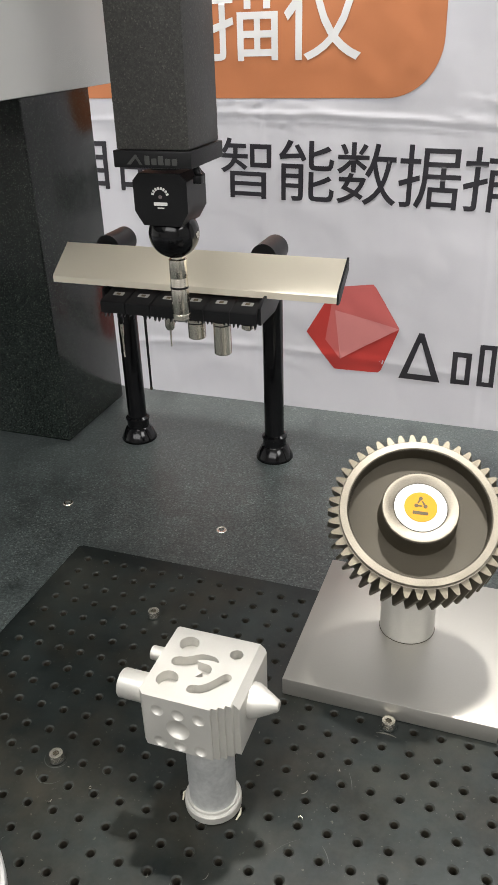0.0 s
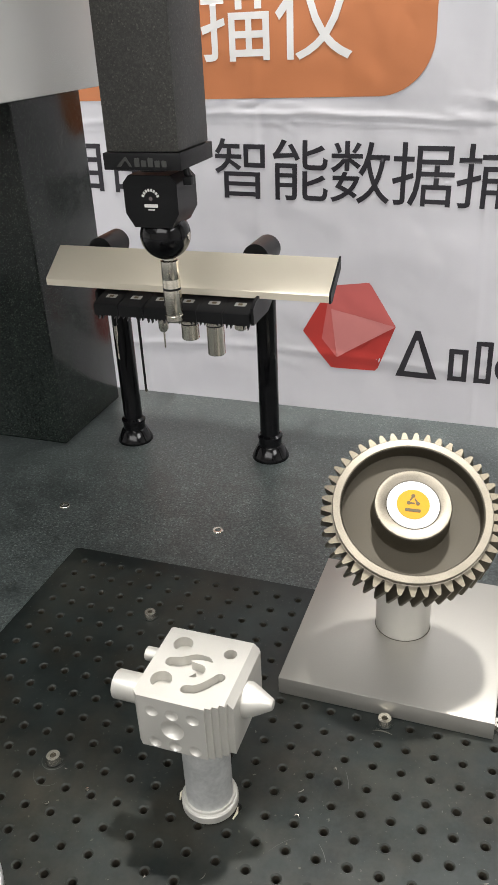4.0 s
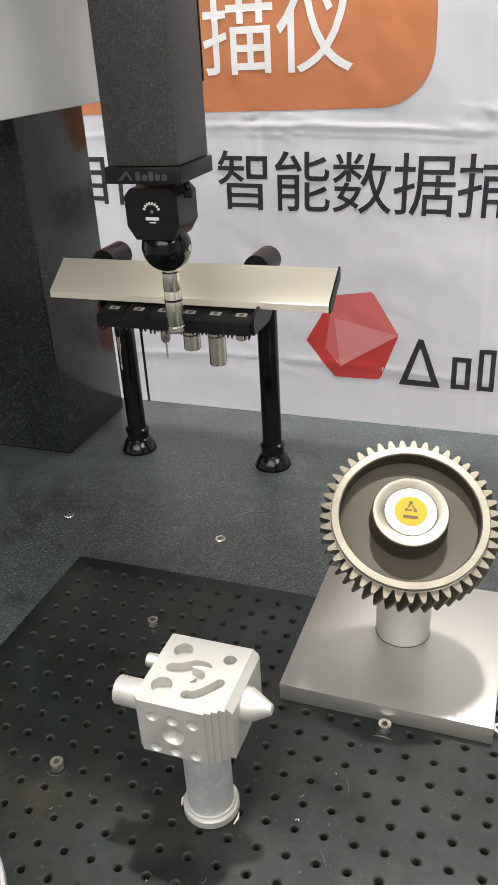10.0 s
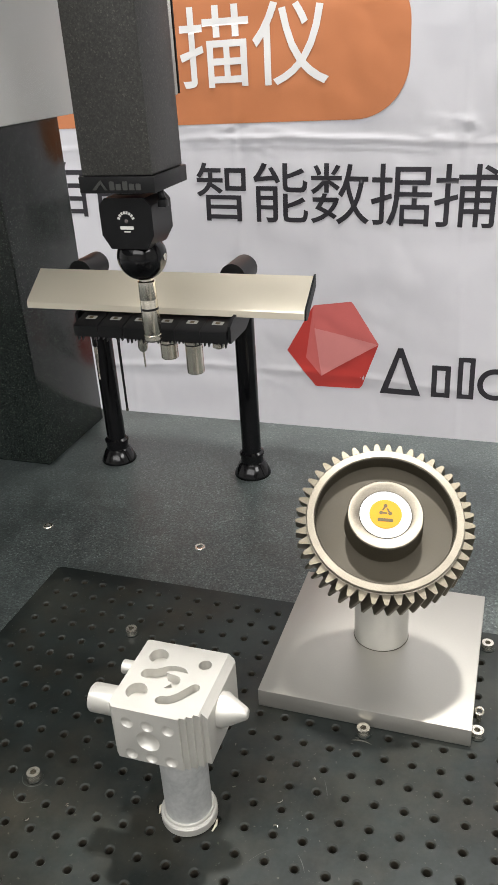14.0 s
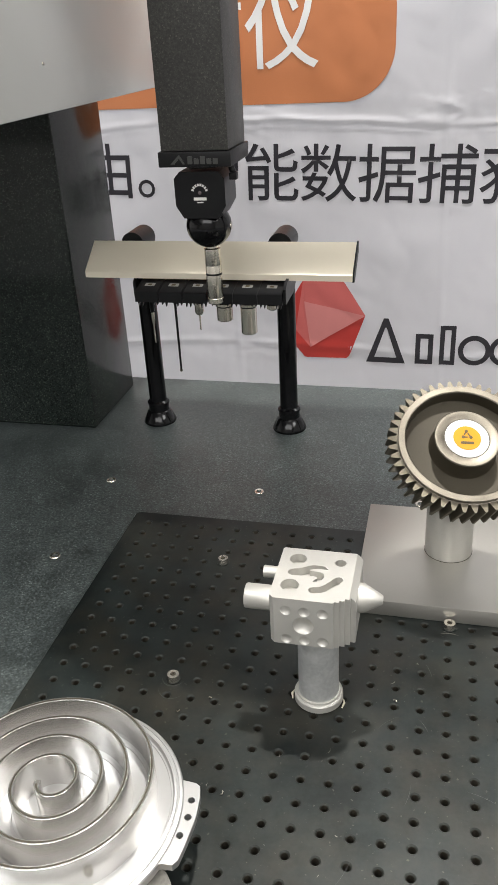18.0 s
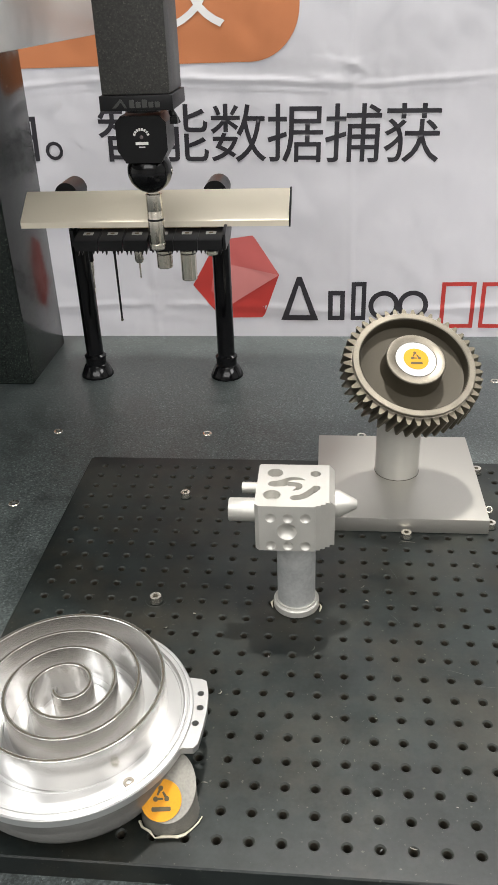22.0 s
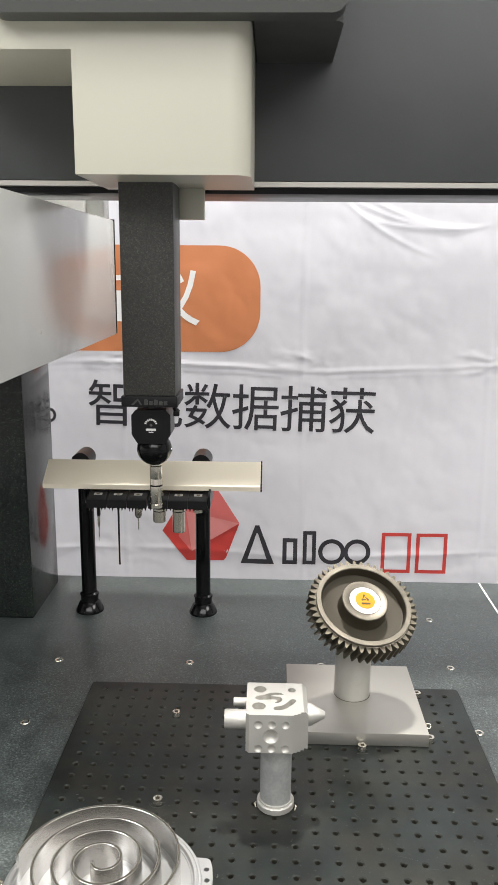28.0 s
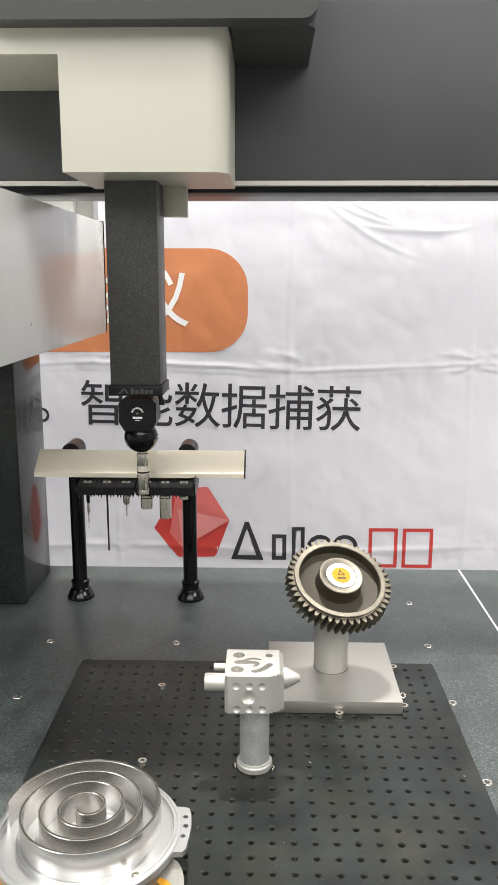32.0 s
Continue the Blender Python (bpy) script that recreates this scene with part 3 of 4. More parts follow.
    part("cone", lathe([(0, -0.001), (0.0135, -0.001), (0.0135, 0.004), (0.0047, 0.0205), (0.0037, 0.0215), (0, 0.0215)], 40, right @ Matrix.Translation((-0.0048, 0.0, 0))), BLASTED, t)
    post = Matrix.Translation((CX, CY, 0))
    part("post", lathe([(0, 0.008), (0.0195, 0.008), (0.0195, CZ - TALL + 0.0005), (0, CZ - TALL + 0.0005)], 48, post), STAINED, t, "round post with faint blue-grey stains")
    part("foot", lathe([(0, 0.0003), (0.0225, 0.0003), (0.0237, 0.0015), (0.0237, 0.008), (0.0228, 0.0092), (0.0215, 0.0095), (0.021, 0.0112), (0.0196, 0.0115), (0, 0.0115)], 48, post), BLASTED, t)
    for gx, gy in ((-0.0245, -0.002), (0.0243, -0.006)):
        part("glue_blob", sweep([(CX + gx, CY + gy - 0.006, 0.0012), (CX + gx * 1.06, CY + gy, 0.0022), (CX + gx, CY + gy + 0.006, 0.001)], 0.0012, 7, taper=(0.5, 1, 0.4)), GLUE, t, "dried pale glue")


calibration_cube()


def sticker(parent, m, r):
    """A round yellow sticker with a dark three-armed mark and a bar below it, facing +z of m."""
    disc = part("sticker", lathe([(0, 0), (r, 0), (r, 0.0003), (0, 0.0004)], 32, m), YELLOW, parent, "round yellow sticker with a dark mark")
    k = r / 0.0144
    mid = Vector((0.0, 0.0034)) * k
    knots = [mid + Vector((math.cos(radians(a)), math.sin(radians(a)))) * 0.0047 * k for a in (95, 212, 328)]
    for p, q in ((0, 1), (1, 2), (2, 0)):
        way = (knots[q] - knots[p]).normalized()
        off = Vector((-way.y, way.x)) * 0.00095 * k
        e = knots[p].lerp(knots[q], 0.66)
        part("mark_arm", prism([tuple(v) for v in (knots[p] - off, e - off * 0.7, e + off * 0.7, knots[p] + off)], 0.0004, 0.0007, m), INK, disc)
    for p in knots:
        part("mark_dot", prism(circle(0.0018 * k, 14, p.x, p.y), 0.0004, 0.00075, m), INK, disc)
    part("name_bar", prism(round_rect(-0.0068 * k, 0.0068 * k, -0.0074 * k, -0.0044 * k, 0.0008 * k, 3), 0.0004, 0.0007, m), INK, disc)


# ---- gear on its stand ----
GC = Vector((0.403, -0.072, 0.184))
GN = Vector((0.15, -0.505, 0.85)).normalized()


def gear_stand():
    x0, x1, y0, y1 = 0.2955, 0.4955, -0.1425, 0.0565
    t = thing("gear_stand", (0.3955, -0.043, 0), "square brushed aluminium block with a round post", "stand")
    part("base_block", block(x0, x1, y0, y1, 0.0003, 0.02, 0.0008), BRUSHED, t)
    px, py, r = 0.396, -0.0325, 0.0275
    back = GC - GN * 0.0278
    bm = bmesh.new()
    ring = circle(r, 48, px, py)
    low = [bm.verts.new((x, y, 0.0202)) for x, y in ring]
    high = [bm.verts.new((x, y, back.z - (GN.x * (x - back.x) + GN.y * (y - back.y)) / GN.z)) for x, y in ring]
    bm.faces.new(low[::-1])
    bm.faces.new(high)
    for k in range(48):
        bm.faces.new((low[k], low[(k + 1) % 48], high[(k + 1) % 48], high[k]))
    part("post", bm, BLASTED, t, smooth=40)
    part("seam", lathe([(r - 0.001, 0.0201), (r + 0.0006, 0.0201), (r + 0.0006, 0.0204), (r - 0.001, 0.0206)], 48, Matrix.Translation((px, py, 0))), DARK_STEEL, t, "dark seam round the post")


def gear_wheel():
    ex = (Vector((1, 0, 0)) - GN * GN.x).normalized()
    ey = GN.cross(ex)
    m = Matrix.Translation(GC) @ Matrix((ex, ey, GN)).transposed().to_4x4()
    t = thing("steel_gear", GC - GN * 0.0275, "steel spur gear with a polished rim and a round label", "gear")
    part("rim", lathe([(0.0632, -0.02), (0.0632, 0.0042), (0.064, 0.005), (0.0703, 0.005), (0.071, 0.0043), (0.071, 0.0022), (0.0698, 0.0018), (0.0698, 0.0006), (0.0716, 0.0002), (0.0716, -0.026), (0.068, -0.0272), (0.0632, -0.0272), (0.0632, -0.02)], 96, m), STEEL, t)
    # thin sleeve that colours the rim's inner wall dark brown
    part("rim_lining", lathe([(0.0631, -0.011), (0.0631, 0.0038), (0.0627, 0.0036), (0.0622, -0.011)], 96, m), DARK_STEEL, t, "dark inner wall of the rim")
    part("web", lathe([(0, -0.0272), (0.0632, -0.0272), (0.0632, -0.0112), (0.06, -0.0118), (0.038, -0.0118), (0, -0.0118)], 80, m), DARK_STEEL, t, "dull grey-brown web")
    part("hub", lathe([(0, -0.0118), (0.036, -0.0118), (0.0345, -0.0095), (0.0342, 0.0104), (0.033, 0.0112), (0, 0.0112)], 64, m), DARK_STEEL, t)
    part("hub_face", lathe([(0.0238, 0.0106), (0.0238, 0.0117), (0.0244, 0.0121), (0.0332, 0.0121), (0.034, 0.0114), (0.0342, 0.0106)], 64, m), STEEL, t, "polished steel ring")
    label = part("label_disc", lathe([(0, 0.0112), (0.0231, 0.0112), (0.0231, 0.0119), (0, 0.0121)], 48, m), LABEL_WHITE, t, "round white label")
    sticker_m = m @ Matrix.Translation((0, 0, 0.0122)) @ Matrix.Rotation(radians(6), 4, "Z")
    sticker(t, sticker_m, 0.0144)
    # one helical tooth, shared by all
    bm, rings = bmesh.new(), []
    for s in range(5):
        z, tw = -0.026 * s / 4, radians(-5.5) * s / 4
        row = []
        for rr, w in ((0.0708, -0.0042), (0.0752, -0.0031), (0.0798, -0.0017), (0.0808, -0.001), (0.0808, 0.001), (0.0798, 0.0017), (0.0752, 0.0031), (0.0708, 0.0042)):
            v = Vector((rr, w, z))
            v.rotate(Euler((0, 0, tw)))
            row.append(bm.verts.new(v))
        rings.append(row)
    for a, b in zip(rings, rings[1:]):
        for k in range(7):
            bm.faces.new((a[k], a[k + 1], b[k + 1], b[k]))
    bm.faces.new(rings[0])
    bm.faces.new(rings[-1][::-1])
    bmesh.ops.recalc_face_normals(bm, faces=bm.faces)
    me = bpy.data.meshes.new("tooth")
    bm.to_mesh(me)
    bm.free()
    me.materials.append(TOOTH_STEEL)
    for k in range(45):
        ob = new("tooth", me)
        ob.parent = t
        ob.matrix_parent_inverse = Matrix.Translation(-t.location)
        ob.matrix_basis = m @ Matrix.Rotation(2 * math.pi * k / 45, 4, "Z")


gear_stand()
gear_wheel()

# ---- scroll casting ----
SX, SY = 0.1, -0.477


def scroll_casting():
    t = thing("scroll_casting", (SX, SY, 0), "bright machined aluminium scroll on a round flanged casting", "machined part")
    at = Matrix.Translation((SX, SY, 0))
    part("body", lathe([(0, 0.0003), (0.064, 0.0003), (0.077, 0.003), (0.087, 0.01), (0.092, 0.02), (0.0935, 0.03), (0.0935, 0.034), (0.0945, 0.036), (0.0945, 0.051), (0, 0.051)], 80, at), CAST, t, "rough grey cast body")
    part("flange", lathe([(0, 0.0505), (0.0985, 0.0505), (0.1005, 0.052), (0.1005, 0.0592), (0.0995, 0.0606), (0.0972, 0.061), (0.0968, 0.0602), (0.0955, 0.0602), (0.095, 0.0612), (0.0932, 0.0614), (0.0925, 0.0586), (0.0918, 0.0575), (0.0904, 0.0575), (0.09, 0.0568), (0.0762, 0.0566), (0.0758, 0.0572), (0.0745, 0.0572), (0.074, 0.0566), (0.0562, 0.0566), (0.0558, 0.0571), (0.0546, 0.0571), (0.0542, 0.0565), (0.0362, 0.0565), (0.0358, 0.057), (0.0347, 0.057), (0.0342, 0.0564), (0, 0.0564)], 96, at), TURNED, t)
    ear = [(0.0862, 0.043), (0.092, 0.0415), (0.1025, 0.0405), (0.1065, 0.0385), (0.1095, 0.028), (0.1112, 0.01), (0.1102, -0.01), (0.1085, -0.026), (0.1055, -0.0305), (0.0975, -0.031), (0.0905, -0.034), (0.0965, 0.0)]
    holes = [prism(circle(0.0029, 18, hx, hy), 0.03, 0.08, at) for hx, hy in ((0.1037, 0.0245), (0.1053, 0.0095), (0.1037, -0.0065))]
    part("ear", carved(prism(ear, 0.0522, 0.0592, at, bevel=0.0007), holes), TURNED, t, smooth=25)
    bm, rows = bmesh.new(), []
    turns, r0, lead, thick = 3.95, 0.0868, 0.0196, 0.0033
    n = 330
    for k in range(n + 1):
        s = 2 * math.pi * turns * k / n
        a = radians(178) - s
        r = r0 - lead * s / (2 * math.pi)
        w = thick * (1.0 if k < n - 6 else 1.35)
        c, sn = math.cos(a), math.sin(a)
        rows.append([bm.verts.new((SX + q * c, SY + q * sn, z)) for q, z in ((r + w / 2, 0.0562), (r + w / 2, 0.0917), (r + w / 2 - 0.0003, 0.092), (r - w / 2 + 0.0003, 0.092), (r - w / 2, 0.0917), (r - w / 2, 0.0562))])
    for a, b in zip(rows, rows[1:]):
        for q in range(5):
            bm.faces.new((a[q], a[q + 1], b[q + 1], b[q]))
    bm.faces.new(rows[0][::-1])
    bm.faces.new(rows[-1])
    part("scroll_wall", bm, MACHINED, t, "thin upright spiral wall", smooth=30)
    bm, rows = bmesh.new(), []
    for k in range(n - 3):
        s = 2 * math.pi * turns * k / n
        a, r = radians(178) - s, r0 - lead * s / (2 * math.pi)
        rows.append([bm.verts.new((SX + q * math.cos(a), SY + q * math.sin(a), 0.09215)) for q in (r + 0.0006, r - 0.0006)])
    for a, b in zip(rows, rows[1:]):
        bm.faces.new((a[0], a[1], b[1], b[0]))
    part("tip_seal", bm, DARK_STEEL, t, "dark seal line along the spiral's top", smooth=0)
    m = at @ Matrix.Translation((0.0618, -0.0625, 0.0566))
    part("flange_screw", carved(prism(circle(0.0042, 20), -0.001, 0.0012, m, bevel=0.0003), [prism(circle(0.0022, 6), -0.0002, 0.01, m)]), STEEL, t)
    for sign in (-1, 1):
        bx, by, r = SX + 0.0865 * sign, SY - 0.0475, 0.0222
        nrm = Vector((0.05 * sign, -0.6, 0.8)).normalized()
        top_z = 0.034
        bm = bmesh.new()
        ring = circle(r, 40, bx, by)
        low = [bm.verts.new((x + (x - bx) * 0.03, y + (y - by) * 0.03, 0.0004)) for x, y in ring]
        mid = [bm.verts.new((x, y, 0.006)) for x, y in ring]
        high = [bm.verts.new((x, y, min(0.0475, max(0.0165, top_z - (nrm.x * (x - bx) + nrm.y * (y - by)) / nrm.z)))) for x, y in ring]
        for a, b in ((low, mid), (mid, high)):
            for k in range(40):
                bm.faces.new((a[k], a[(k + 1) % 40], b[(k + 1) % 40], b[k]))
        bm.faces.new(low[::-1])
        cap = bm.faces.new(high)
        bmesh.ops.triangulate(bm, faces=[cap])
        boss = part("foot_boss", bm, BOSS_CAST, t, smooth=30)
        u = Vector((1, 0, 0))
        u = (u - nrm * u.dot(nrm)).normalized()
        v = nrm.cross(u)
        sm = Matrix.Translation(Vector((bx, by, top_z)) + nrm * 0.0012 - v * 0.011 - u * (0.00075 * sign + 0.00275)) @ Matrix((u, v, nrm)).transposed().to_4x4()
        sticker(t, sm @ Matrix.Rotation(radians(5), 4, "Z"), 0.0156)
        rnd = random.Random(4 + sign)
        pts = [(bx + (r * 1.05 + rnd.uniform(0, 0.003)) * math.cos(a), by + (r * 1.05 + rnd.uniform(0, 0.003)) * math.sin(a), rnd.uniform(0.0015, 0.0045)) for a in [radians(-150 + 14 * k) for k in range(11)]]
        part("glue_seam", sweep(pts, 0.0009, 7, taper=[rnd.uniform(0.3, 1.5) for _ in pts]), GLUE, t, "crumbly pale glue seam")
    lug = Matrix.Translation((SX - 0.107, SY - 0.001, 0.0565))
    part("lug", lathe([(0.0042 + 0.0016 * math.cos(a), 0.0016 * math.sin(a)) for a in [2 * math.pi * k / 8 for k in range(9)]], 20, lug), NICKEL, t, "small eyelet on the flange")
    low = Matrix.Diagonal((1, 1, 0.91, 1))
    for piece in t.children_recursive:
        piece.data.transform(low)


scroll_casting()

# ---- probe changing rack ----


def probe_rack():
    t = thing("probe_rack", (0.016, 0.345, TOP), "black probe changing rack on two posts with an aluminium lid", "probe rack")
    for px in (-0.1, 0.132):
        post = part("post", lathe([(0, TOP + 0.02), (0.0148, TOP + 0.02), (0.0148, 0.3), (0, 0.3)], 36, Matrix.Translation((px, 0.345, 0))), BLACK_GLOSS, t, "glossy black round post")
        part("foot", lathe([(0, TOP + 0.0003), (0.028, TOP + 0.0003), (0.0285, TOP + 0.002), (0.0275, TOP + 0.005), (0.0205, TOP + 0.02), (0.0175, TOP + 0.0225), (0.0178, TOP + 0.034), (0.019, TOP + 0.035), (0.019, TOP + 0.038), (0.0152, TOP + 0.041), (0, TOP + 0.041)], 40, Matrix.Translation((px, 0.345, 0))), BLACK_GLOSS, post)
        turn = Matrix.Translation((px, 0.366, 0.2975)) @ Matrix.Rotation(radians(90), 4, "X")
        part("clamp", lathe([(0, 0), (0.0165, 0), (0.0182, 0.0015), (0.0182, 0.056), (0, 0.056)], 36, turn), BLACK_SATIN, t, "round black clamp")
    for px, front in ((-0.0805, 0.25), (0.1535, 0.226)):
        side = [(front, 0.234), (0.285, 0.234), (0.345, 0.262), (0.345, 0.285), (0.285, 0.272), (front + 0.012, 0.262), (front, 0.256)]
        part("side_plate", prism(side, -0.002, 0.002, Matrix.Translation((px, 0, 0)) @ Matrix.Rotation(radians(90), 4, "Z") @ FRONT), BLACK_SATIN, t)
    part("carrier", block(-0.078, 0.151, 0.262, 0.292, 0.236, 0.266, 0.001), BLACK_SATIN, t)
    part("tape_strip", block(-0.07, 0.14, 0.2605, 0.2618, 0.2565, 0.2655), BRONZE, t, "bronze strip under the lid")
    lid = [(0.3035, 0.303), (0.3, 0.3055), (0.2535, 0.2725), (0.2515, 0.27), (0.2515, 0.2615), (0.2545, 0.2615), (0.2555, 0.2685), (0.3, 0.2995)]
    upright = Matrix(((0, 0, 1, 0), (1, 0, 0, 0), (0, 1, 0, 0), (0, 0, 0, 1)))
    cover = part("lid", prism(lid, -0.158, 0.2465, upright), PROFILE, t, "sloping bright aluminium profile lid")
    for ex in (0.2466,):
        cap = [(0.3045, 0.3065), (0.2525, 0.274), (0.2505, 0.2605), (0.259, 0.2605), (0.3045, 0.2905)]
        part("end_cap", prism(cap, ex, ex + 0.0026, upright), BLACK_PLASTIC, cover, "black plastic end cap")
    ports = (-0.0525, -0.0155, 0.0215, 0.0605, 0.0965, 0.1325)
    for k, px in enumerate(ports):
        w = 0.0178
        prof = [(0.2215, 0.2345), (0.2625, 0.2345), (0.2625, 0.2585), (0.2235, 0.2505), (0.2215, 0.249)]
        port = part("port", prism(prof, px - w, px + w, upright), BLACK_PLASTIC, t)
        tilt = Matrix.Translation((px, 0.243, 0.25455)) @ Matrix.Rotation(math.atan2(0.008, 0.039), 4, "X")
        part("port_label", prism(round_rect(-0.0075, 0.0075, -0.0042, 0.0042, 0.0006, 3), 0.0002, 0.0006, tilt), LABEL_GREY, port, "small grey port label")
        part("label_mark", prism(round_rect(-0.003, 0.003, -0.0028, 0.0022, 0.0004, 3), 0.0007, 0.0009, tilt), INK, port)
        rnd = random.Random(k)
        for j in range(6):
            x = px - w + 0.003 + j * 0.0058
            if abs(x - px) < 0.008 and k != 2:
                continue
            d = rnd.uniform(0.004, 0.0075)
            part("latch", prism([(x, 0.2346), (x + 0.0034, 0.2346), (x + 0.0012, 0.2346 - d)], 0.223, 0.228, Matrix(((1, 0, 0, 0), (0, 0, 1, 0), (0, 1, 0, 0), (0, 0, 0, 1)))), BLACK_PLASTIC, port)
    return ports


PORTS = probe_rack()
PY = 0.2405


def stylus(name, x, profile, mat, label, extra=()):
    t = thing(name, (x, PY, 0.2345), label, "stylus" if "stylus" in name else "probe module", "probes held in the rack")
    at = Matrix.Translation((x, PY, 0))
    part("holder", lathe(profile, 24, at), mat, t)
    for nm, prof, mt in extra:
        part(nm, lathe(prof, 20, at), mt, t)


stylus("short_stylus", PORTS[0], [(0, 0.2344), (0.0035, 0.2344), (0.0035, 0.215), (0.0022, 0.213), (0, 0.213)], BLACK_SATIN, "slim stylus with a bright needle", (("sleeve", [(0, 0.213), (0.0024, 0.213), (0.0024, 0.199), (0.0013, 0.192), (0, 0.192)], NICKEL), ("needle", [(0, 0.192), (0.0011, 0.192), (0.0009, 0.164), (0, 0.1635)], NICKEL)))
stylus("long_stylus", PORTS[1], [(0, 0.2344), (0.0034, 0.2344), (0.0024, 0.226), (0, 0.226)], BLACK_SATIN, "long black stylus with a small ball tip", (("stem", [(0, 0.226), (0.0019, 0.226), (0.0016, 0.123), (0, 0.123)], BLACK_SATIN), ("ball_tip", [(0, 0.1235), (0.0016, 0.1225), (0.0023, 0.1205), (0.0016, 0.1185), (0, 0.1178)], DARK_STEEL)))
stylus("star_stylus", PORTS[2], [(0, 0.2344), (0.0052, 0.2344), (0.0052, 0.23), (0.0066, 0.229), (0.0066, 0.2155), (0.0042, 0.2115), (0, 0.2115)], NICKEL, "bright stylus holder with a thin needle", (("needle", [(0, 0.2115), (0.0014, 0.2115), (0.001, 0.1875), (0, 0.187)], NICKEL),))
stylus("probe_module", PORTS[3], [(0, 0.2344), (0.0078, 0.2344), (0.0078, 0.2315), (0.0118, 0.2305), (0.0118, 0.2055), (0.011, 0.2045), (0, 0.2045)], NICKEL, "short nickel probe module", (("engraved_ring", [(0.0118, 0.2268), (0.01195, 0.2268), (0.01195, 0.2252), (0.0118, 0.2252)], BLACK_SATIN),))
stylus("probe_module", PORTS[4], [(0, 0.2344), (0.0078, 0.2344), (0.0078, 0.2315), (0.0118, 0.2305), (0.0118, 0.1865), (0.011, 0.1855), (0, 0.1855)], NICKEL, "long nickel probe module", (("engraved_ring", [(0.0118, 0.2268), (0.01195, 0.2268), (0.01195, 0.2252), (0.0118, 0.2252)], BLACK_SATIN),))
stylus("probe_module", PORTS[5], [(0, 0.2344), (0.006, 0.2344), (0.006, 0.231), (0.0085, 0.2295), (0.0085, 0.224), (0.005, 0.2215), (0, 0.2215)], NICKEL, "small nickel probe stub")

# ---- machine bridge: column, beam, carriage, quill and probe head ----
column = thing("granite_column", (-0.5, 0.39, TOP), "polished black granite column standing on the table", "column")
part("shaft", block(-0.85, -0.202, 0.297, 0.485, TOP + 0.0003, 0.5045, 0.004, 3), COLUMN_STONE, column)

cover = thing("guideway_cover", (-0.35, 0.0, 0.505), "pale enamelled box cover of the guideway on the column", "machine cover")
part("shell", block(-0.7, -0.11, -0.36, 0.755, 0.505, 0.77, 0.003), PALE, cover)
part("end_plate", block(-0.69, -0.1085, 0.7555, 0.759, 0.507, 0.772), BLACK_PLASTIC, cover)
part("screw_head", lathe([(0, 0), (0.0022, 0), (0.0018, 0.0012), (0, 0.0014)], 12, Matrix.Translation((-0.11, 0.12, 0.56)) @ Matrix.Rotation(radians(90), 4, "Y")), NICKEL, cover)
riser = thing("riser_block", (-0.2, 0.67, 0.77), "white box standing on the guideway cover", "machine cover")
part("box", block(-0.262, -0.152, 0.64, 0.72, 0.7703, 1.02, 0.002), WHITE_PAINT, riser)
part("side_rail", block(-0.1515, -0.113, 0.66, 0.72, 0.7703, 1.02, 0.001), PALE, riser, "grey rail")

QX, QY, HZ = 0.06, 0.19, 0.4
beam = thing("bridge_beam", (0.3, 0.2, 0.78), "dark grey granite cross beam of the measuring machine", "machine beam")
part("beam_body", block(-0.85, 1.5, 0.28, 0.495, 0.811, 1.132, 0.003), BEAM_STONE, beam)
part("scale_strip", block(-0.85, 1.5, 0.2826, 0.303, 0.8022, 0.8108), BRUSHED, beam, "bright strip under the beam")
part("lower_rail", block(-0.85, 1.5, 0.304, 0.47, 0.7919, 0.8106, 0.001), BLACK_SATIN, beam, "dark rail under the beam")
legs = thing("bridge_leg", (1.42, 0.38, -0.9), "dark granite leg under the end of the beam", "machine leg")
part("leg", block(1.36, 1.48, 0.3, 0.46, -0.9, 0.7916, 0.003), BEAM_STONE, legs)
far_leg = thing("bridge_leg", (-0.6, 0.38, 0.77), "dark granite bearing block under the beam", "machine leg")
part("bearing", block(-0.68, -0.5, 0.31, 0.46, 0.7703, 0.7916), BEAM_STONE, far_leg)

carriage = thing("carriage", (0.1, 0.16, 0.79), "cream enamelled carriage cover with a dark front panel", "machine carriage")
outline = [(-0.0255, 0.796), (0.2295, 0.796), (0.2295, 1.195), (-0.26, 1.195), (-0.26, 0.964), (-0.0255, 0.964)]
shell = prism(outline, -0.2795, -0.043, on_front(0))
side = [e for e in shell.edges if all(v.co.x > 0.229 and v.co.y < 0.044 for v in e.verts)]
bmesh.ops.bevel(shell, geom=side, offset=0.034, segments=8, affect="EDGES", profile=0.5)
part("shell", shell, CREAM, carriage, smooth=30)
panel = part("front_panel", prism(round_rect(-0.134, 0.36, 1.0, 1.2, 0.022, 8), -0.0426, -0.0035, on_front(0), bevel=0.0068), PANEL_GREY, carriage, "dark grey panel with lettering")
wrap = block(0.232, 0.3585, 0.0428, 0.2795, 1.0015, 1.1985)
bmesh.ops.bevel(wrap, geom=[e for e in wrap.edges if all(v.co.x > 0.35 and v.co.y < 0.05 for v in e.verts)], offset=0.02, segments=6, affect="EDGES", profile=0.5)
part("panel_side", wrap, PANEL_GREY, panel, "dark side of the panel reaching back to the beam")
part("red_field", prism([(-0.096, 1.077), (0.273, 1.077), (0.273, 1.18), (-0.096, 1.18)], -0.0033, -0.0029, on_front(0)), PANEL_RED, panel, "red field")
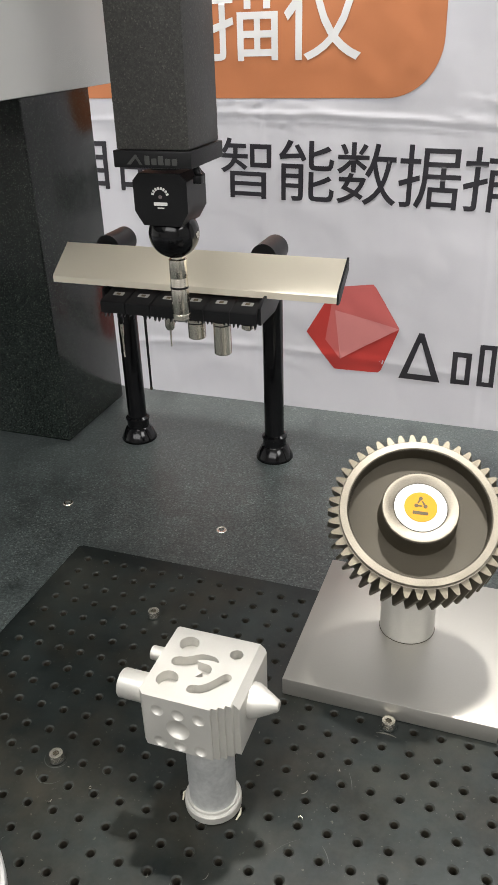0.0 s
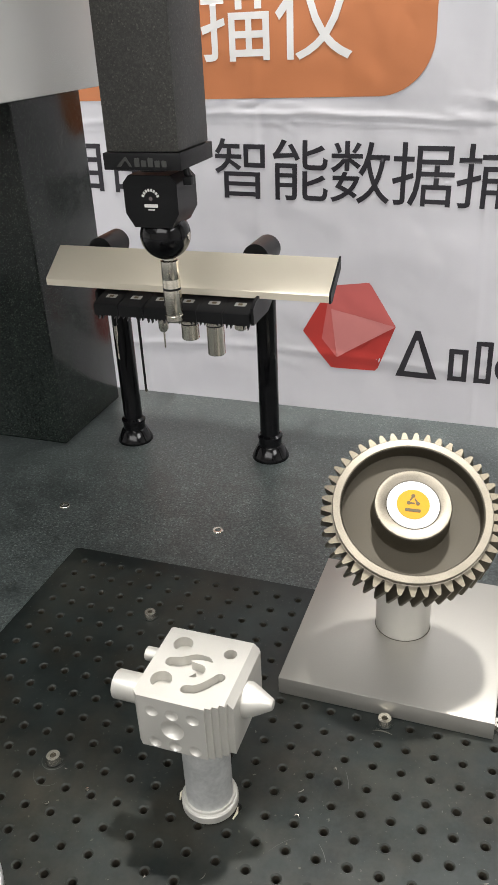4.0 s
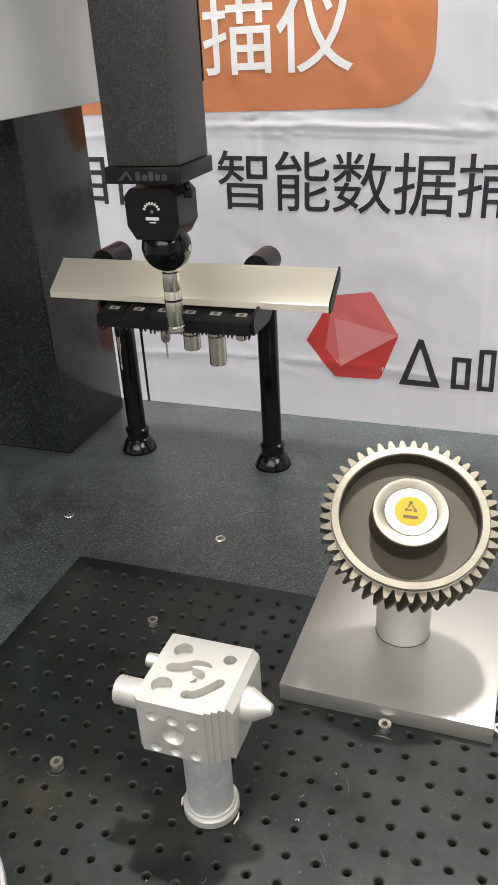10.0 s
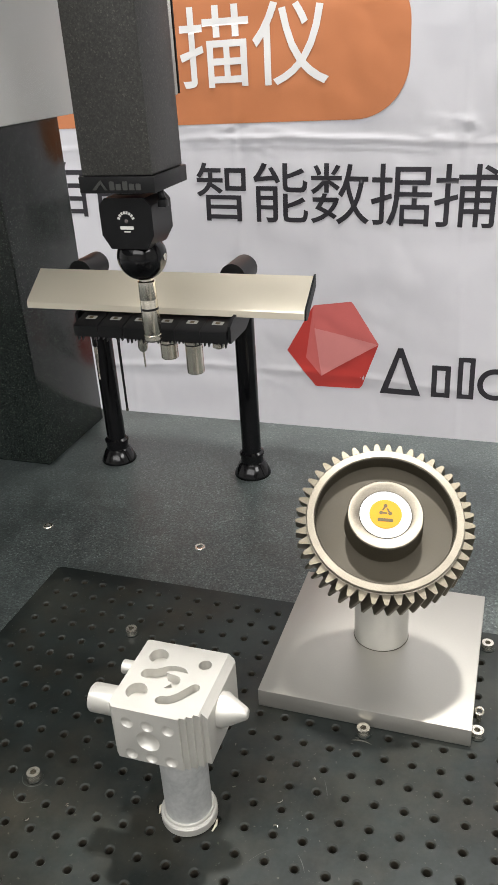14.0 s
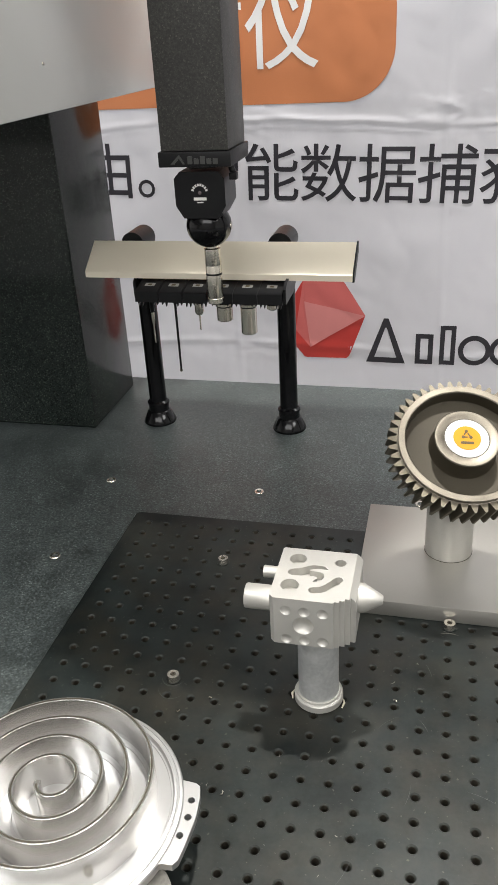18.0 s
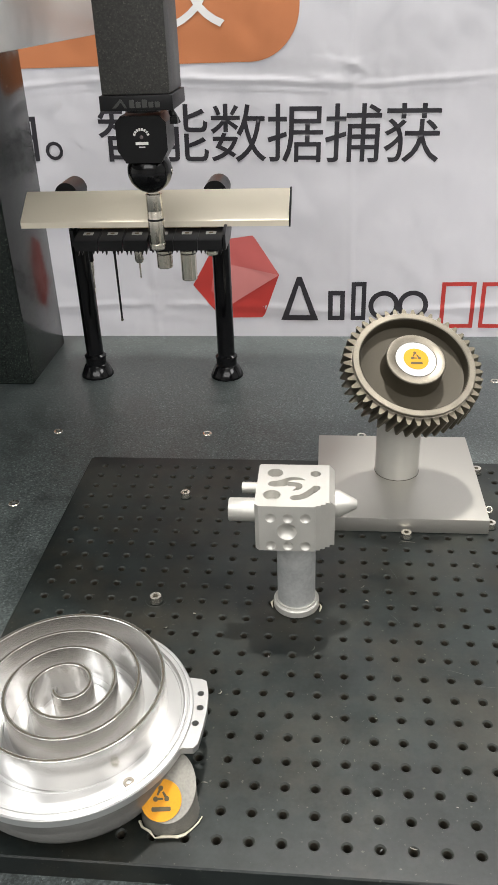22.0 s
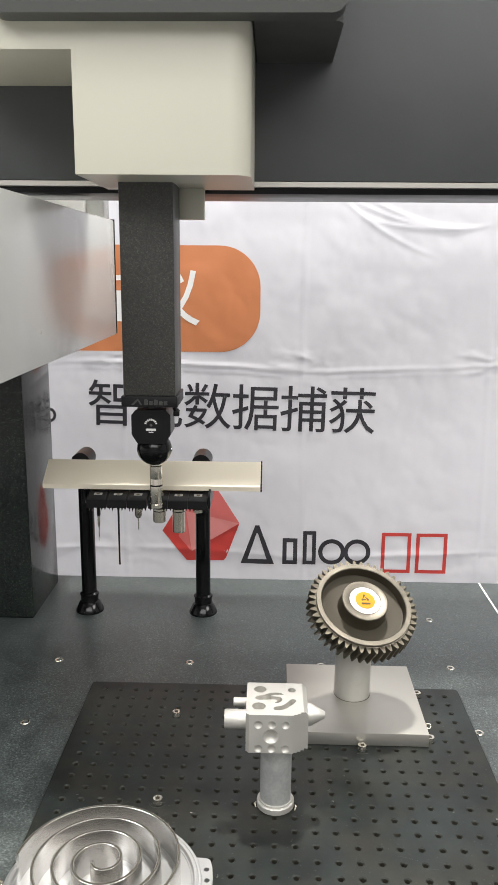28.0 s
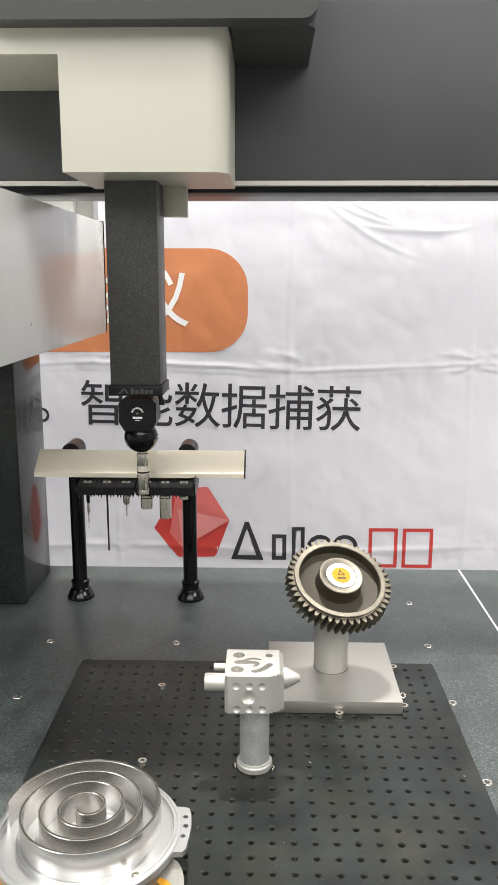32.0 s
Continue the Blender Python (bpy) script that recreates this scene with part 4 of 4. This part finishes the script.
for bx0, bx1 in ((-0.086, -0.022), (-0.016, 0.0165), (0.024, 0.071)):
    part("emblem_bar", prism([(bx0, 1.0715), (bx1, 1.0715), (bx1, 1.107), (bx0, 1.107)], -0.0026, -0.0022, on_front(0)), PRINT_WHITE, panel)
words = letters("Coordinate Measuring Machine", 0.0245, Matrix.Identity(4), 0.0004)
wide = max(v.co.x for v in words.vertices)
words.transform(on_front(0.0028) @ Matrix.Translation((-0.096, 1.046, 0)) @ Matrix.Diagonal((0.364 / wide, 1, 1, 1)))
part("lettering", words, PRINT_WHITE, panel, "white lettering Coordinate Measuring Machine", smooth=0)
part("rear_box", block(QX + 0.03, QX + 0.085, QY + 0.052, QY + 0.078, 0.745, 0.7958, 0.001), CREAM, carriage, "small pale box under the carriage")

quill = thing("quill", (QX, QY, 0.78), "speckled dark granite quill hanging from the carriage", "machine quill")
part("ram", block(QX - 0.0438, QX + 0.0438, QY - 0.039, QY + 0.0487, 0.4537, 1.3, 0.0015), QUILL_STONE, quill)
collar = part("collar", block(QX - 0.0472, QX + 0.0472, QY - 0.0425, QY + 0.0522, 0.435, 0.4532, 0.001), BLACK_PLASTIC, quill, "black collar with a faint raised mark")
part("collar_emblem", prism([(-0.031, 0), (-0.02, 0.0105), (-0.0185, 0.0105), (-0.012, 0), (-0.015, 0), (-0.0195, 0.007), (-0.026, 0)], 0, 0.0005, Matrix.Translation((QX, QY - 0.0427, 0.4387)) @ FRONT), PANEL_GREY, collar)
for k in range(5):
    x = -0.0085 + 0.0082 * k
    part("collar_bar", prism(round_rect(x, x + 0.0062, 0, 0.0095 if k in (0, 2) else 0.0068, 0.0008, 3), 0, 0.0005, Matrix.Translation((QX, QY - 0.0427, 0.4387)) @ FRONT), PANEL_GREY, collar)

head = thing("motorised_probe", (QX, QY, HZ), "black motorised probe head with a ball joint and nickel probe", "probe head")
part("neck", lathe([(0, 0.4297), (0.023, 0.4297), (0.023, 0.4349), (0, 0.4349)], 36, Matrix.Translation((QX, QY, 0))), BLACK_SATIN, head)
prof = [(-0.0255, 0.0275), (0.0255, 0.0275), (0.0335, 0.019), (0.0335, -0.015), (0.0235, -0.031), (-0.0235, -0.031), (-0.0335, -0.015), (-0.0335, 0.019)]
part("housing", prism(prof, -0.027, 0.0285, Matrix.Translation((QX, QY, HZ)) @ FRONT, bevel=0.004), BLACK_SATIN, head, "faceted satin black housing")
ball = bmesh.new()
bmesh.ops.create_uvsphere(ball, u_segments=40, v_segments=28, radius=0.0305, matrix=Matrix.Translation((QX + 0.001, QY, HZ - 0.0455)) @ Matrix.Diagonal((1, 1, 0.96, 1)))
part("ball_joint", ball, BLACK_GLOSS, head, "glossy black ball joint", smooth=60)
part("clamp_ring", lathe([(0, 0), (0.0045, 0), (0.0045, 0.0012), (0.003, 0.0014), (0, 0.0008)], 18, Matrix.Translation((QX + 0.0308, QY, HZ - 0.046)) @ Matrix.Rotation(radians(90), 4, "Y")), NICKEL, head)
body = Matrix.Translation((QX + 0.003, QY, HZ - 0.069)) @ Matrix.Diagonal((1.2, 1.2, 1.6, 1)) @ Matrix.Translation((0, 0, 0.06))
part("probe_body", lathe([(0, -0.06), (0.0068, -0.06), (0.0068, -0.064), (0.0093, -0.0648), (0.0093, -0.078), (0.00905, -0.0784), (0.00905, -0.0794), (0.0093, -0.0798), (0.0093, -0.1055), (0.0086, -0.1065), (0.0086, -0.1075), (0.0092, -0.108), (0.0092, -0.1115), (0.006, -0.1135), (0, -0.1135)], 40, body), NICKEL, head, "nickel probe cylinder")
part("probe_ring", lathe([(0.0093, -0.0855), (0.0095, -0.0855), (0.0095, -0.0872), (0.0093, -0.0872)], 40, body), BLACK_SATIN, head)
dial = Matrix.Translation((QX, QY - 0.0287, HZ + 0.0015)) @ FRONT
for k in range(8):
    a = radians(20 + 20 * k)
    part("arc_mark", prism(round_rect(-0.0012, 0.0012, -0.0016, 0.0016, 0.0003, 2), 0, 0.0003, dial @ Matrix.Rotation(a - math.pi / 2, 4, "Z") @ Matrix.Translation((0, 0.0098, 0))), LABEL_WHITE, head)
part("model_bar", prism(round_rect(-0.0085, 0.0085, -0.0095, -0.0058, 0.0006, 3), 0, 0.0003, dial), LABEL_WHITE, head)
part("small_bar", prism(round_rect(-0.0042, 0.0042, -0.0128, -0.0115, 0.0003, 3), 0, 0.0003, dial), LABEL_WHITE, head)
part("indicator", lathe([(0, 0.0012), (0.0018, 0.0008), (0.0024, 0.0), (0, 0)], 16, dial), LENS, head, "dark indicator lamp lens")
socket = thing("cable_plug", (QX + 0.036, QY + 0.01, 0.4349), "small black plug beside the probe head", "plug")
part("plug_body", sweep([(QX + 0.038, QY - 0.01, 0.4347), (QX + 0.039, QY - 0.01, 0.4282), (QX + 0.042, QY - 0.012, 0.4232)], 0.0042, 12), BLACK_SATIN, socket)
part("plug_tip", block(QX + 0.037, QX + 0.047, QY - 0.018, QY - 0.008, 0.4152, 0.4242, 0.001), BLACK_SATIN, socket)

# ---- banner ----
BY = 1.292


# sharp folds: middle, slope, bend, half length, height
FOLDS = [(0.62, 0.83, -0.42, 0.9, 0.22, 0.0026), (0.72, 0.78, -0.05, 0.6, 0.22, 0.0026), (0.66, 0.8, -0.25, 0.8, 0.22, 0.0026), (0.55, 0.8, -0.7, 1.0, 0.22, 0.0026)]
rnd_fold = random.Random(12)
for middle in (-0.19, 0.37, 0.93):
    for k in range(9):
        FOLDS.append((middle + rnd_fold.uniform(-0.08, 0.12), rnd_fold.uniform(0.345, 0.41), rnd_fold.uniform(-0.6, 0.5), rnd_fold.uniform(-2, 2), rnd_fold.uniform(0.03, 0.09), rnd_fold.uniform(0.0006, 0.0015)))


def crease(x, z):
    """How far the cloth stands out of its plane."""
    d = 0.0
    for cx, amp in ((-0.93, 0.0018), (-0.56, 0.0015), (-0.19, 0.0018), (0.37, 0.0018), (0.93, 0.0018), (1.4, 0.0018)):
        u = (x - cx - 0.01 * math.sin(3 * z + cx * 9)) / 0.007
        d += amp * math.exp(-u * u)
    for cz, amp, wide in ((0.365, 0.0034, 0.0065), (0.347, 0.0014, 0.005), (-0.24, 0.003, 0.009), (1.0, 0.0045, 0.009)):
        u = (z - cz - 0.012 * math.sin(5 * x + round(cz) * 7 + 2.5) - 0.006 * noise.noise((x * 6, 0.3, 1.3))) / wide
        d += amp * math.exp(-u * u) * (0.35 + 0.9 * abs(noise.noise((x * 2.2, cz * 4, 0.2))) * 1.6)
        for cx in (-0.19, 0.37, 0.93) if wide > 0.006 else ():
            rr = math.hypot(x - cx, (z - cz) * 1.5) / 0.11
            if rr < 2.2:
                d += 0.0018 * math.exp(-rr * rr) * noise.turbulence((x * 26, z * 32, cx), 3, False)
    d += 0.006 * noise.noise((x * 1.7, z * 1.3, 5.0)) + 0.0024 * noise.noise((x * 6, z * 5, 9.0)) + 0.0016 * noise.noise((x * 15, z * 12, 2.0))
    d += 0.0021 * abs(noise.noise((x * 11 + z * 4, z * 9 - x * 3, 7.0))) + 0.0006 * noise.noise((x * 36, z * 30, 4.0))
    for px, pz, slope, curve, half, amp in FOLDS:
        u = x - px
        if abs(u) < half:
            w = (z - pz - slope * u - curve * u * u) / 0.006
            d += amp * math.exp(-w * w) * (1 - (u / half) ** 2)
    return d


def banner():
    t = thing("banner", (0.2, BY, -0.9), "creased white cloth banner with orange and black print", "banner")
    nx, nz, x0, x1, z0, z1 = 460, 420, -1.45, 1.75, -0.88, 1.62
    xs, zs = [x0 + (x1 - x0) * i / nx for i in range(nx + 1)], [z0 + (z1 - z0) * j / nz for j in range(nz + 1)]
    verts = [(x, BY - crease(x, z), z) for z in zs for x in xs]
    verts += [(x, BY + 0.02, z) for z in (z0, z1) for x in (x0, x1)]
    faces = [(j * (nx + 1) + i, j * (nx + 1) + i + 1, (j + 1) * (nx + 1) + i + 1, (j + 1) * (nx + 1) + i) for j in range(nz) for i in range(nx)]
    me = bpy.data.meshes.new("cloth")
    me.from_pydata(verts[: (nx + 1) * (nz + 1)], [], faces)
    part("cloth", me, CLOTH, t, "white cloth with folds", smooth=80)
    part("backing_frame", block(x0, x1, BY + 0.022, BY + 0.06, -0.9, z1, 0.004), BEIGE_PAINT, t)

    def drape(me, lift):
        """Lays a flat print on the cloth, cut along the cloth's own grid."""
        bm = bmesh.new()
        bm.from_mesh(me)
        for axis, grid in ((0, xs), (2, zs)):
            lo, hi = min(v.co[axis] for v in bm.verts), max(v.co[axis] for v in bm.verts)
            for g in grid:
                if lo < g < hi:
                    at, way = Vector((0, 0, 0)), Vector((0, 0, 0))
                    at[axis], way[axis] = g, 1
                    bmesh.ops.bisect_plane(bm, geom=bm.verts[:] + bm.edges[:] + bm.faces[:], plane_co=at, plane_no=way, dist=1e-7)
        bm.to_mesh(me)
        bm.free()
        for v in me.vertices:
            v.co.y = BY - crease(v.co.x, v.co.z) - lift
        return me

    def fill(pts, lift, cols=40, rows=24):
        """A convex outline as a grid of small faces on the cloth."""
        across = [p[0] for p in pts]
        a, b = min(across) + 1e-5, max(across) - 1e-5
        vs, fs = [], []
        for i in range(cols + 1):
            x = a + (b - a) * 0.5 * (1 - math.cos(math.pi * i / cols))
            hits = []
            for (x0, z0), (x1, z1) in zip(pts, pts[1:] + pts[:1]):
                if (x0 - x) * (x1 - x) < 0:
                    hits.append(z0 + (z1 - z0) * (x - x0) / (x1 - x0))
            lo, hi = min(hits), max(hits)
            vs += [(x, 0, lo + (hi - lo) * j / rows) for j in range(rows + 1)]
        for i in range(cols):
            for j in range(rows):
                k = i * (rows + 1) + j
                fs.append((k, k + rows + 1, k + rows + 2, k + 1))
        me = bpy.data.meshes.new("print")
        me.from_pydata(vs, [], fs)
        for v in me.vertices:
            v.co.y = BY - crease(v.co.x, v.co.z) - lift
        return me

    part("orange_field", fill(round_rect(-1.2, 0.2275, 0.409, 0.728, 0.123, 14), 0.001, 200, 60), PRINT_ORANGE, t, "orange rounded field", smooth=80)
    for ch, x in (("扫", -0.513), ("描", -0.327), ("仪", -0.141)):
        part("heading_letter", drape(letters(ch, 0.188, on_front(BY) @ Matrix.Translation((x, 0.5065, 0)), 0.0013, 0), 0.0022), PRINT_WHITE, t, smooth=0)
    for k, ch in enumerate("自由。智能数据捕获"):
        x = -0.7685 + 0.151 * k
        part("slogan_letter", drape(letters(ch, 0.1555, on_front(BY) @ Matrix.Translation((x, 0.1865 - 0.02 * (x + 0.22), 0)) @ Matrix.Rotation(-0.02, 4, "Z"), 0.0005, 0), 0.001), PRINT_BLACK, t, smooth=0)
    hexagon = [(-0.082, -0.172), (-0.006, -0.043), (0.096, -0.03), (0.168, -0.142), (0.121, -0.271), (-0.004, -0.273)]
    emblem = part("emblem", fill(hexagon, 0.001), PRINT_RED, t, "red faceted six-sided emblem", smooth=80)
    part("facet", fill([(-0.006, -0.043), (0.096, -0.03), (0.168, -0.142), (-0.004, -0.105)], 0.0018), PRINT_ROSE, emblem, smooth=80)
    part("facet", fill([(-0.006, -0.043), (-0.004, -0.105), (0.012, -0.24), (-0.03, -0.19)], 0.0018), PRINT_ROSE, emblem, smooth=80)
    part("facet", fill([(-0.004, -0.105), (0.168, -0.142), (0.012, -0.24)], 0.0026), PRINT_PINK, emblem, smooth=80)

    def outline(out, inn, mat, name):
        bm = bmesh.new()
        a, b = ([bm.verts.new((x, BY - crease(x, z) - 0.0014, z)) for x, z in some] for some in (out, inn))
        for k in range(len(a)):
            g = (k + 1) % len(a)
            bm.faces.new((a[k], a[g], b[g], b[k]))
        part(name, bm, mat, t, smooth=0)

    def dense(pts, n=16):
        return [(p[0] + (q[0] - p[0]) * k / n, p[1] + (q[1] - p[1]) * k / n) for p, q in zip(pts, pts[1:] + pts[:1]) for k in range(n)]

    def rect(x0, x1, z0, z1):
        return dense([(x0, z0), (x1, z0), (x1, z1), (x0, z1)])

    outline(dense([(0.172, -0.279), (0.281, -0.279), (0.232, -0.148), (0.219, -0.148)]), dense([(0.195, -0.263), (0.257, -0.263), (0.2275, -0.175), (0.2235, -0.175)]), PRINT_BLACK, "name_shape")
    for x0, x1, top, w in ((0.308, 0.356, -0.19, 0.0135), (0.374, 0.416, -0.164, 0.0125)):
        outline(rect(x0, x1, -0.278, top), rect(x0 + w, x1 - w, -0.278 + w, top - w), PRINT_BLACK, "name_shape")
    for cx in (0.467, 0.549):
        outline(circle(0.0435, 48, cx, -0.2335), circle(0.0295, 48, cx, -0.2335), PRINT_BLACK, "name_shape")
    for x0, x1 in ((0.627, 0.722), (0.738, 0.838)):
        outline(rect(x0, x1, -0.302, -0.166), rect(x0 + 0.0115, x1 - 0.0115, -0.2905, -0.1775), PRINT_RED, "name_shape")


banner()
